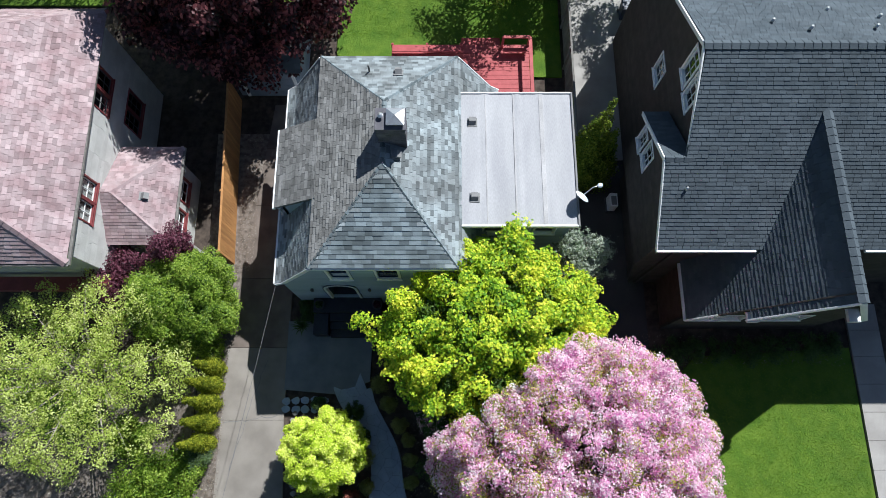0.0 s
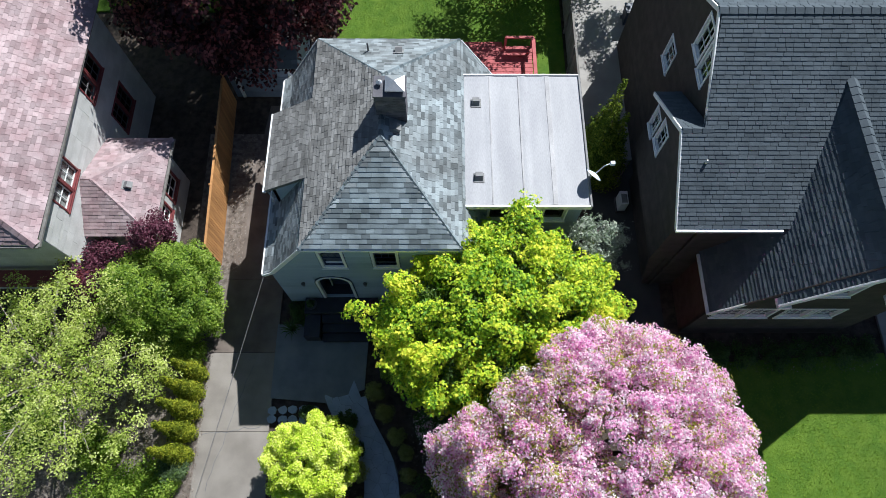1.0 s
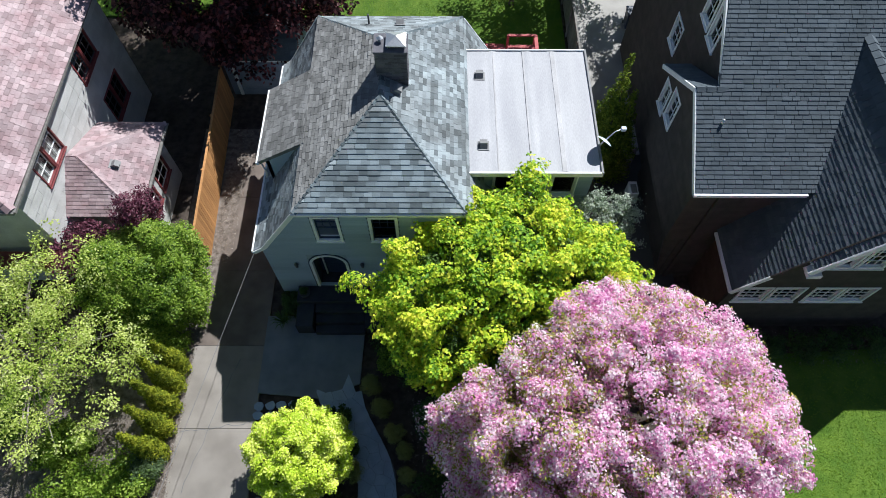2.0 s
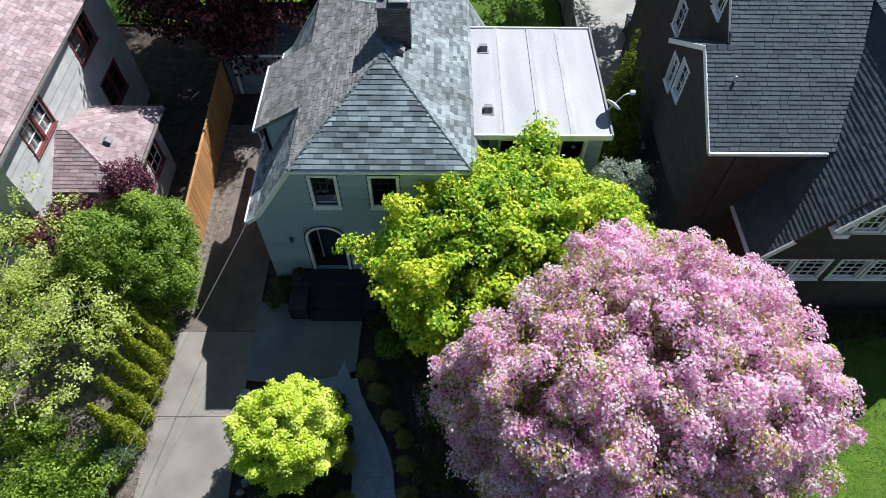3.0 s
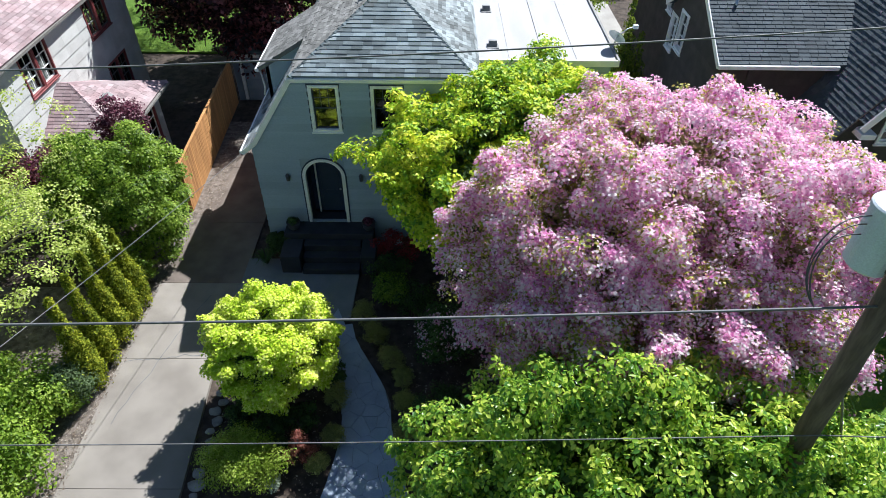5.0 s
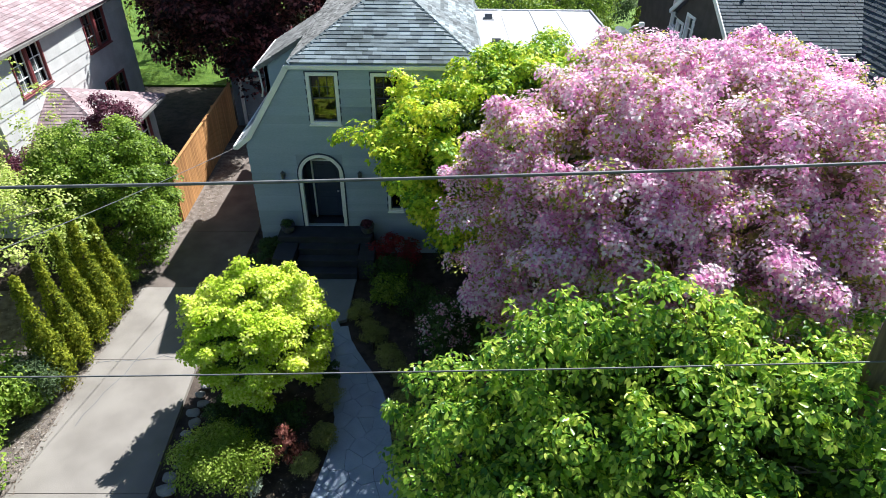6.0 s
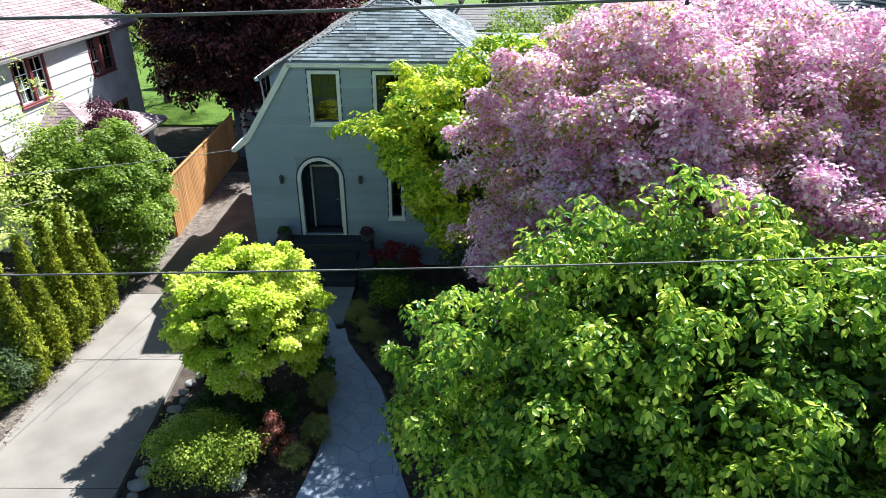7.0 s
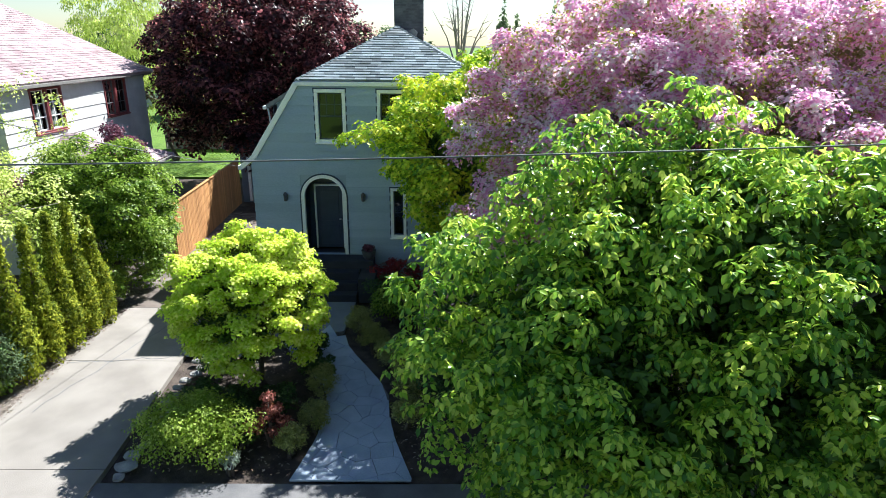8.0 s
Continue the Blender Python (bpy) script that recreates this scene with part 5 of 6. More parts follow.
tube("vent_pipe", [(-2.85, 13.2, 6.8), (-2.85, 13.2, 7.3)], [0.035, 0.035], "dark_metal", house)

# flat-roofed wing
wing = empty("flat_roof_wing", label="two-storey wing with a white membrane flat roof", category="house wing")
WX0, WX1, WF, WB, WZ = 0.62, 5.08, 7.2, 12.72, 6.08
wf = [(0.3, 1.2, 4.5, 5.75), (1.3, 2.2, 4.5, 5.75), (2.3, 3.2, 4.5, 5.75)]
box("wing_wall", WX0 + 0.6, WX1 - 0.18, WF + 1.0, WB - 0.2, -0.1, WZ - 0.14, "siding", wing, bevel=0)
for w in wf:
    window(wing, (1.22, WF + 0.19, 0), (1, 0, 0), *w, trim=0.07, bars=(1, 1))
wall_panels("clapboard", [(0, 0), (WX1 - 1.4, 0), (WX1 - 1.4, WZ - 0.16), (0, WZ - 0.16)], (1.22, WF + 0.19, 0), (1, 0, 0), wf, "siding", wing, row=0.27, inside=0.005)
wall_panels("clapboard", [(0, 0), (WB - WF - 0.4, 0), (WB - WF - 0.4, WZ - 0.16), (0, WZ - 0.16)], (WX1 - 0.17, WF + 0.2, 0), (0, 1, 0), [], "siding", wing, row=0.27, inside=0.005)
bm = bmesh.new()
nx, ny = 40, 44
grid = [[bm.verts.new((WX0 + (WX1 - WX0) * i / nx, WF + (WB - WF) * j / ny, WZ + 0.012 * noise.noise((i * 0.11, j * 0.05, 3)) + (0.02 if i in (9, 10, 20, 21, 28, 29) else 0) * (0.5 + 0.5 * (i % 2)))) for j in range(ny + 1)] for i in range(nx + 1)]
for i in range(nx):
    for j in range(ny):
        bm.faces.new((grid[i][j], grid[i + 1][j], grid[i + 1][j + 1], grid[i][j + 1]))
part("membrane", bm, "membrane", wing, "white roof membrane with patched seams", smooth=True)
box("roof_edge", WX0, WX1 + 0.03, WF - 0.06, WF + 0.02, WZ - 0.16, WZ + 0.05, "white", wing)
box("roof_edge", WX0, WX1 + 0.03, WB - 0.02, WB + 0.05, WZ - 0.16, WZ + 0.05, "white", wing)
box("roof_edge", WX1 - 0.03, WX1 + 0.05, WF - 0.055, WB + 0.045, WZ - 0.16, WZ + 0.06, "vent", wing)
box("roof_edge", WX0 - 0.03, WX0 + 0.06, WF - 0.05, WB + 0.04, WZ - 0.1, WZ + 0.03, "white", wing)
for x, w in ((1.65, 0.05), (2.75, 0.05), (3.78, 0.16)):
    box("seam", x, x + w, WF + 0.05, WB - 0.05, WZ - 0.02, WZ + 0.028, "seam", wing, bevel=0.004)
roof_vent((1.15, 11.45, WZ + 0.012), wing)
roof_vent((1.2, 8.3, WZ + 0.012), wing)
dish = empty("satellite_dish", label="grey satellite dish on a bracket at the roof edge", category="satellite dish")
tube("mast", [(5.1, 8.3, 5.7), (5.14, 8.3, 6.2), (5.2, 8.25, 6.5)], [0.025] * 3, "metal", dish)
bm = bmesh.new()
rings = []
for k in range(6):
    r = 0.3 * k / 5
    rings.append([bm.verts.new((r * math.cos(a), r * 1.1 * math.sin(a), 0.9 * r * r)) for a in [2 * math.pi * i / 20 for i in range(20)]])
for a, b in zip(rings, rings[1:]):
    for k in range(20):
        bm.faces.new((a[k], a[(k + 1) % 20], b[(k + 1) % 20], b[k]))
bmesh.ops.remove_doubles(bm, verts=bm.verts, dist=0.001)
bmesh.ops.transform(bm, matrix=look((5.22, 8.25, 6.52), (3.4, 6.6, 4.6)) @ pose(0, 0, 0, 180, 0, 0), verts=bm.verts)
ob = part("reflector", bm, "grey_paint", dish, smooth=True)
tube("arm", [(5.2, 8.25, 6.45), (5.55, 8.5, 6.62), (5.8, 8.58, 6.66)], [0.02] * 3, "metal", dish)
box("receiver", 5.74, 5.9, 8.5, 8.64, 6.6, 6.72, "grey_paint", dish)

# ---- back garden: red deck, garage, fences ----
deck = empty("red_deck", label="red-painted timber deck with railing and steps", category="deck")
for i in range(17):
    box("deck_board", -2.6, 4.35, 14.4 + i * 0.25, 14.64 + i * 0.25, 0.6, 0.66, "red_deck", deck, bevel=0.006)
for x in (-2.55, -0.8, 0.9, 3.0, 4.3):
    for y in (14.6, 18.5):
        box("deck_post", x - .06, x + .06, y - .06, y + .06, -0.1, 1.55 if y > 15 and x > 2 else 0.98 if y > 15 else 0.6, "red_deck", deck)
for x0, x1 in ((-2.55, 0.9), (3.0, 4.3)):
    if x0 > 0:
        box("rail", x0, x1, 18.42, 18.58, 1.5, 1.56, "red_deck", deck)
    box("bench", x0, x1, 18.0, 18.4, 0.98, 1.04, "red_deck", deck)
box("rail", 4.22, 4.4, 14.7, 18.5, 1.5, 1.56, "red_deck", deck)
for i in range(3):
    box("step", 0.95, 2.95, 18.52 + i * 0.3, 18.81 + i * 0.3, 0.05, 0.5 - 0.17 * i, "red_deck", deck)

garage = empty("small_garage", label="blue-grey garage with white trim at the driveway's end", category="garage")
box("garage_wall", -10.2, -6.9, 16.2, 19.6, -0.1, 2.5, "shed_grey", garage)
box("garage_door", -9.7, -7.3, 16.12, 16.19, 0.0, 2.1, "shed_grey", garage)
for i in range(4):
    box("door_panel", -9.66, -7.34, 16.085, 16.118, 0.05 + i * 0.52, 0.5 + i * 0.52, "shed_grey", garage)
for x in (-9.86, -7.28):
    box("door_trim", x, x + 0.14, 16.08, 16.19, 0, 2.25, "white", garage)
box("door_trim", -9.86, -7.14, 16.08, 16.19, 2.12, 2.26, "white", garage)
roof_slope([(-10.4, 15.9, 2.45), (-6.7, 15.9, 2.45), (-6.7, 17.9, 3.3), (-10.4, 17.9, 3.3)], garage, "dark_shingle", 0.2, 0.4, seed=31)
roof_slope([(-6.7, 19.8, 2.45), (-10.4, 19.8, 2.45), (-10.4, 17.9, 3.3), (-6.7, 17.9, 3.3)], garage, "dark_shingle", 0.2, 0.4, seed=32)


def board_fence(a, b, h, material, label, cap=True, w=0.14):
    e = empty("board_fence", label=label, category="fence")
    a, b = Vector((*a, 0)), Vector((*b, 0))
    d = b - a
    n = int(d.length / w)
    ang = math.degrees(math.atan2(d.y, d.x))
    bm = add_box(bmesh.new(), 0, w - 0.008, -0.012, 0.012, -0.05, h, 0.003)
    first = part("board", bm, material, e)
    first.matrix_basis = pose(*a, 0, 0, ang)
    for i in range(1, n):
        ob = new("board", first.data)
        ob.parent = e
        ob.matrix_basis = pose(*(a + d * (i / n)), 0, 0.3 * math.sin(i * 7.0), ang)
    if cap:
        beam("cap_rail", a + Vector((0, 0, h + 0.02)), b + Vector((0, 0, h + 0.02)), 0.1, 0.04, material, e)
    m = max(2, int(d.length / 2.3))
    for i in range(m + 1):
        p = a + d * (i / m)
        box("post", p.x - .11, p.x - .02, p.y - .045, p.y + .045, -0.1, h + 0.06, material, e)


board_fence((-9.78, 7.3), (-10.2, 15.9), 2.05, "cedar", "warm cedar board fence along the driveway")
board_fence((6.25, 12.8), (6.3, 30), 1.8, "fibre", "weathered grey board fence beside the concrete court")
board_fence((-20, 31), (6.2, 31), 1.8, "fibre", "weathered board fence at the end of the lawn", w=0.2)

# ---- the pink-roofed house ----
pink_house = empty("pink_roof_house", label="cream shingled house with faded pink roof and red trim", category="house")
PX, PF, PB, PE = -13.88, 5.75, 16.7, 6.0
PR = 10.45
roof_slope([(PX, PF, PE), (PX - 0.1, PB, PE), (PX - 7.6, PB - 5.0, PR), (PX - 7.4, PF + 5.2, PR)], pink_house, "pink_shingle", 0.155, 0.27, seed=41, thick=0.018)
roof_slope([(PX - 14, PF, PE), (PX, PF, PE), (PX - 7.4, PF + 5.2, PR)], pink_house, "pink_shingle", 0.155, 0.27, seed=42)
roof_slope([(PX - 0.1, PB, PE), (PX - 14, PB, PE), (PX - 7.6, PB - 5.0, PR)], pink_house, "pink_shingle", 0.155, 0.27, seed=43)
ridge_caps((PX, PF, PE), (PX - 7.4, PF + 5.2, PR), pink_house, "pink_shingle", 0.34, 0.3)
ridge_caps((PX - 0.1, PB, PE), (PX - 7.6, PB - 5.0, PR), pink_house, "pink_shingle", 0.34, 0.3)
beam("gutter", (PX + 0.05, PF - 0.05, PE - 0.1), (PX - 0.25, PB, PE - 0.1), 0.1, 0.11, "fibre", pink_house)
beam("gutter", (PX + 0.05, PF - 0.05, PE - 0.1), (PX - 14, PF - 0.05, PE - 0.1), 0.1, 0.11, "fibre", pink_house)
PW = PX - 0.3
PO = (PW, PF + 0.5, 0)
plen = PB - PF - 1.0
pairs = [(1.5, 3.35, 4.3, 5.8), (6.3, 8.15, 4.35, 5.85), (6.7, 8.5, 1.6, 3.1)]
wins = [q for a0, a1, b0, b1 in pairs for q in ((a0, (a0 + a1) / 2, b0, b1), ((a0 + a1) / 2, a1, b0, b1))]
wall_panels("wall_shingle_course", [(0, -0.1), (plen, -0.1), (plen, PE), (0, PE)], PO, (-0.009, 1, 0), wins, "stucco", pink_house, row=0.42, max_len=1.2)
for i, w in enumerate(wins):
    window(pink_house, PO, (-0.009, 1, 0), *w, frame_mat="red_trim", trim=0.075, bars=(2, 3), sash="white" if i < 2 else "dark_metal", curtain=(i < 2))
wall_panels("wall_shingle_course", [(0, -0.1), (12, -0.1), (12, PE), (0, PE)], (PW - 12, PF + 0.5, 0), (1, 0, 0), [], "stucco", pink_house, row=0.42, max_len=1.2)
box("front_porch_beam", PW - 6, PW + 0.4, PF - 0.3, PF + 0.3, 2.4, 2.7, "red_trim", pink_house)
bay = new("side_bay")
bay.parent = pink_house
BX, BF, BB, BE, BR = -11.45, 7.35, 11.85, 3.02, 4.15
roof_slope([(BX, BF, BE), (BX, BB, BE), (-13.75, 9.3, BR), (-13.75, 9.25, BR)], bay, "pink_shingle", 0.155, 0.27, seed=44, thick=0.011)
roof_slope([(-14.2, BF, BE), (BX, BF, BE), (-13.75, 9.25, BR), (-14.2, 9.25, BR)], bay, "pink_shingle", 0.14, 0.3, seed=45, thick=0.011)
roof_slope([(BX, BB, BE), (-14.2, BB, BE), (-14.2, 9.3, BR), (-13.75, 9.3, BR)], bay, "pink_shingle", 0.155, 0.27, seed=46, thick=0.011)
for a in ((BX, BF, BE), (BX, BB, BE)):
    ridge_caps(a, (-13.75, 9.28, BR), bay, "pink_shingle", 0.28, 0.26)
beam("gutter", (BX + 0.04, BF, BE - 0.08), (BX + 0.04, BB, BE - 0.08), 0.1, 0.1, "fibre", bay)
bw = [(0.5, 1.7, 1.0, 2.6), (2.0, 3.2, 1.0, 2.6)]
wall_panels("wall_shingle_course", [(0, -0.1), (3.7, -0.1), (3.7, BE - 0.02), (0, BE - 0.02)], (BX - 0.4, BF + 0.4, 0), (0, 1, 0), bw, "stucco", bay, row=0.42, max_len=1.2)
for w in bw:
    window(bay, (BX - 0.4, BF + 0.4, 0), (0, 1, 0), *w, frame_mat="red_trim", trim=0.1, bars=(2, 3), sash="white")
wall_panels("wall_shingle_course", [(0, -0.1), (2.95, -0.1), (2.95, BE - 0.02), (0, BE - 0.02)], (-14.2, BF + 0.4, 0), (1, 0, 0), [], "stucco", bay, row=0.42, max_len=1.2)
wall_panels("wall_shingle_course", [(0, -0.1), (2.95, -0.1), (2.95, BE - 0.02), (0, BE - 0.02)], (BX - 0.4, BB - 0.35, 0), (-1, 0, 0), [], "stucco", bay, row=0.42, max_len=1.2)
roof_vent((-12.6, 9.3, 3.6), bay, (0.44, 0, 0.9))

# ---- the dark house ----
dark = empty("dark_brown_house", label="dark brown shingled house with charcoal roof and white windows", category="house")
DXW, NX, DE, DRZ, DYE, DYR = 8.75, 7.78, 6.5, 10.04, 6.15, 12.3
slope = (DRZ - DE) / (DYR - DYE)
ny_, nz_ = 9.0, 6.5 + 0.5756 * 2.85
roof_slope([(NX, DYE, DE), (26, DYE, DE), (26, ny_, nz_), (NX, ny_, nz_)], dark, "dark_shingle", 0.145, 0.3, seed=51, thick=0.018)
roof_slope([(DXW - 0.25, ny_, nz_), (26, ny_, nz_), (26, DYR, DRZ), (DXW + 0.1, DYR, DRZ)], dark, "dark_shingle", 0.145, 0.3, seed=52, thick=0.018)
roof_slope([(26, 19.5, DE), (DXW - 0.2, 19.5, DE), (DXW + 0.1, DYR, DRZ), (26, DYR, DRZ)], dark, "dark_shingle", 0.145, 0.3, seed=53)
roof_slope([(DXW, 11.7, 6.45), (NX, 11.7, 6.45), (NX, ny_, nz_), (DXW, ny_, nz_)], dark, "dark_shingle", 0.145, 0.3, seed=54)
ridge_caps((DXW, DYR, DRZ), (26, DYR, DRZ + .001), dark, "dark_shingle", 0.36, 0.3)
ridge_caps((NX, ny_, nz_), (DXW, ny_, nz_ + .001), dark, "dark_shingle", 0.26, 0.3)
for a, b in (((NX - .02, DYE, DE - .09), (NX - .02, ny_, nz_ - .09)), ((NX - .02, ny_, nz_ - .09), (NX - .02, 11.7, 6.36)), ((DXW - .2, ny_ + .1, nz_ - .05), (DXW + .02, DYR, DRZ - .09)), ((DXW + .02, DYR, DRZ - .09), (DXW - .2, 19.5, DE - .09))):
    beam("rake_board", a, b, 0.06, 0.16, "white", dark)
box("gutter", NX - 0.05, 11.35, DYE - 0.1, DYE + 0.03, DE - 0.13, DE - 0.01, "white", dark)
box("gutter", 15.3, 26, DYE - 0.1, DYE + 0.03, DE - 0.13, DE - 0.01, "white", dark)
# west walls
mw = [(13.5, 14.5, 5.1, 6.4), (10.95, 11.82, 7.65, 9.15), (11.9, 12.8, 7.75, 9.4)]
hol = [(19.3 - w[1], 19.3 - w[0], w[2], w[3]) for w in mw]
wall_panels("wall_shingle_course", [(0, -0.1), (12.9, -0.1), (12.9, DE), (7, DRZ - 0.1), (0, DE - 0.1)], (DXW + 0.12, 19.3, 0), (0, -1, 0), hol, "brown_wall", dark, row=0.2)
for h in hol:
    window(dark, (DXW + 0.12, 19.3, 0), (0, -1, 0), *h, bars=(2, 3), trim=0.1)
bo = (NX + 0.2, 11.5, 0)
bwin = [(0.12, 0.85, 4.9, 6.2), (0.98, 1.8, 5.2, 6.6)]
wall_panels("wall_shingle_course", [(0, 3.0), (5.05, 3.0), (5.05, DE - 0.1), (2.5, nz_ - 0.12), (0, DE - 0.1)], bo, (0, -1, 0), bwin, "brown_wall", dark, row=0.2)
for h in bwin:
    window(dark, bo, (0, -1, 0), *h, bars=(2, 3), trim=0.1)
box("side_wall", NX + 0.2, DXW + .3, 11.38, 11.5, 3.0, 6.3, "brown_wall", dark)
box("soffit", NX + 0.2, DXW, 6.5, 11.5, 2.92, 2.995, "brown_wall", dark)
box("lower_wall", DXW - 0.15, DXW, 6.45, 11.5, -0.1, 2.915, "brown_wall", dark)
# front wall and cross gable
wall_panels("wall_shingle_course", [(0.62, -0.1), (17.8, -0.1), (17.8, DE - 0.1), (0, DE - 0.1), (0, 3.0)], (NX + 0.2, DYE + 0.35, 0), (1, 0, 0), [], "brown_wall", dark, row=0.2)
GX, GZ, GF, GEX, GEZ = 13.2, 9.0, 4.05, 9.7, 3.64
gable = new("cross_gable")
gable.parent = dark
gk = (GX - 2.9, 4.86)
for s in (-1, 1):
    p = [(GX + s * 2.72, GF, 4.86), (GX + s * 2.72, 10.35, 4.86), (GX, 10.35, GZ), (GX, GF, GZ)]
    q = [(GX + s * 3.52, GF, GEZ), (GX + s * 3.52, 7.2, GEZ), (GX + s * 2.72, 7.2, 4.86), (GX + s * 2.72, GF, 4.86)]
    for c, sd in ((p, 55 + s), (q, 58 + s)):
        c = c if s > 0 else [c[1], c[0], c[3], c[2]]
        roof_slope(c, gable, "dark_shingle", 0.145, 0.3, seed=sd, thick=0.02)
    beam("rake_board", (GX + s * 0.02, GF - 0.01, GZ - 0.1), (GX + s * 2.72, GF - 0.01, 4.76), 0.06, 0.17, "brown_wall", gable)
    beam("rake_board", (GX + s * 2.72, GF - 0.01, 4.76), (GX + s * 3.57, GF - 0.01, GEZ - 0.1), 0.06, 0.17, "white", gable)
    box("gutter", GX + s * 3.56 - .06, GX + s * 3.56 + .06, GF, 6.4, GEZ - 0.13, GEZ - 0.02, "white", gable)
for s in (-1, 1):
    c = [(GX + s * 2.05, GF - 0.35, 5.88), (GX + s * 2.05, GF, 5.88), (GX, GF, GZ), (GX, GF - 0.35, GZ)]
    roof_slope(c if s > 0 else [c[1], c[0], c[3], c[2]], gable, "dark_shingle", 0.145, 0.3, seed=62 + s, thick=0.03)
    beam("rake_board", (GX, GF - 0.36, GZ - 0.1), (GX + s * 2.1, GF - 0.36, 5.72), 0.06, 0.2, "white", gable)
    box("cornice_return", GX + s * 1.85 - 0.22, GX + s * 1.85 + 0.22, GF - 0.4, GF + 0.1, 5.45, 5.62, "white", gable)
ridge_caps((GX, GF - 0.35, GZ), (GX, 10.35, GZ + .001), gable, "dark_shingle", 0.36, 0.3)
gw = [(0.5, 1.6, 2.3, 3.5), (1.65, 2.75, 2.3, 3.5), (3.0, 4.1, 2.3, 3.5), (4.15, 5.25, 2.3, 3.5), (2.4, 3.35, 4.95, 6.3), (3.4, 4.35, 4.95, 6.3)]
wall_panels("brick_course", [(0.2, -0.1), (6.8, -0.1), (6.8, GEZ + .1), (3.5, GZ - 0.25), (0.2, GEZ + .1)], (GX - 3.5, GF + 0.25, 0), (1, 0, 0), gw, "brown_wall", gable, row=0.2)
for h in gw:
    window(gable, (GX - 3.5, GF + 0.25, 0), (1, 0, 0), *h, bars=(3, 4), trim=0.1)
box("gable_side", GX - 3.3, GX - 3.2, GF + 0.3, DYE + 0.4, -0.1, GEZ, "brick", gable)
box("gable_side", GX + 3.2, GX + 3.3, GF + 0.3, DYE + 0.4, -0.1, GEZ, "brick", gable)
tube("vent_pipe", [(8.6, 8.05, 7.3), (8.6, 8.05, 7.75)], [0.05, 0.05], "metal", dark)
for x, y in ((11.5, 13.6), (12.6, 13.1), (13.8, 14.4), (14.9, 13.2), (15.4, 13.9)):
    tube("vent_pipe", [(x, y, DRZ - 0.576 * (y - DYR) - 0.05), (x, y, DRZ - 0.576 * (y - DYR) + 0.3)], [0.06, 0.06], "metal", dark)
ac = empty("air_conditioner", label="white outdoor air conditioning unit in the side passage", category="air conditioner")
box("cabinet", 7.85, 8.2, 9.9, 10.55, 0.08, 0.78, "white", ac)
box("grille", 7.9, 8.15, 9.96, 10.4, 0.775, 0.795, "vent", ac)
box("base_pad", 7.8, 8.25, 9.85, 10.6, -0.02, 0.085, "dark_metal", ac)
gate = empty("slatted_gate", label="grey slatted gate across the side passage", category="gate")
for i in range(7):
    box("slat", 6.9, 7.9, 11.3, 11.34, 0.25 + i * 0.25, 0.43 + i * 0.25, "fibre", gate)
for x in (6.85, 7.9):
    box("gate_post", x, x + 0.09, 11.28, 11.38, -0.1, 2.05, "fibre", gate)

# ---- utility pole and wires ----
pole = empty("utility_pole", label="weathered timber utility pole with a grey transformer", category="utility pole")
UX, UY = 4.74, -6.2
tube("pole_shaft", [(5.72, -5.75, -0.3), (5.1, -5.98, 6), (4.32, -6.35, 13.2)], [0.19, 0.165, 0.13], "pole_wood", pole, sides=14)
tr = lathe("transformer", [(0.23, 0), (0.28, 0.05), (0.28, 0.8), (0.3, 0.81), (0.3, 0.87), (0.28, 0.89), (0.09, 0.95)], (UX - 0.15, UY + 0.42, 9.38), "grey_paint", pole, "pale grey transformer can", sides=28)
lathe("bushing", [(0.05, 0), (0.05, 0.05), (0.035, 0.06), (0.05, 0.09), (0.035, 0.12), (0.05, 0.15), (0.03, 0.2)], (UX - 0.1, UY + 0.44, 10.3), "grey_paint", tr, sides=12)
box("hanger", UX - 0.15, UX + 0.05, UY + 0.05, UY + 0.25, 9.5, 10.1, "dark_metal", pole)
for k, (dx0, z0) in enumerate(((-0.6, 10.0), (-0.58, 9.85), (-0.6, 10.12))):
    pts = [(UX - 0.42, UY + 0.42, z0), (UX - 0.95 - 0.05 * k, UY + 0.35, z0 + 0.1), (UX - 1.15 - 0.05 * k, UY + 0.1, 9.5), (UX - 0.85, UY, 9.08)]
    pts2 = []
    for i in range(13):
        f = i / 12
        b3 = [(1 - f) ** 3, 3 * f * (1 - f) ** 2, 3 * f * f * (1 - f), f ** 3]
        pts2.append(tuple(sum(b3[j] * pts[j][c] for j in range(4)) for c in range(3)))
    tube("jumper_lead", pts2, [0.009] * 13, "cable", pole, sides=5)


def wire(a, b, sag, r, label, material="cable", n=40):
    pts = [tuple(Vector(a).lerp(Vector(b), i / n) - Vector((0, 0, sag * 4 * (i / n) * (1 - i / n)))) for i in range(n + 1)]
    ob = tube("overhead_cable", pts, [r] * (n + 1), material, sides=6)
    return tagged(ob, label, "cable", "overhead cables")


for span in (-1, 1):
    fx = UX + span * 38
    wire((UX, UY, 9.1), (fx, UY, 9.1), 0.52, 0.017, "thick grey overhead cable on the pole", "bare_wire")
    wire((5.07, UY, 6.36), (fx, UY, 6.36), 0.42, 0.0105, "thin dark overhead cable low on the pole", "bare_wire")
    wire((UX, UY + 0.3, 12.4), (fx, UY + 0.3, 12.4), 0.8, 0.008, "thin high overhead wire", "bare_wire")
wire((HX - HL + 0.02, FY + 0.02, LZ - 0.05), (-8.8, -19.0, 11.2), 0.35, 0.0075, "pale service cable from the eave to the street", "bare_wire")
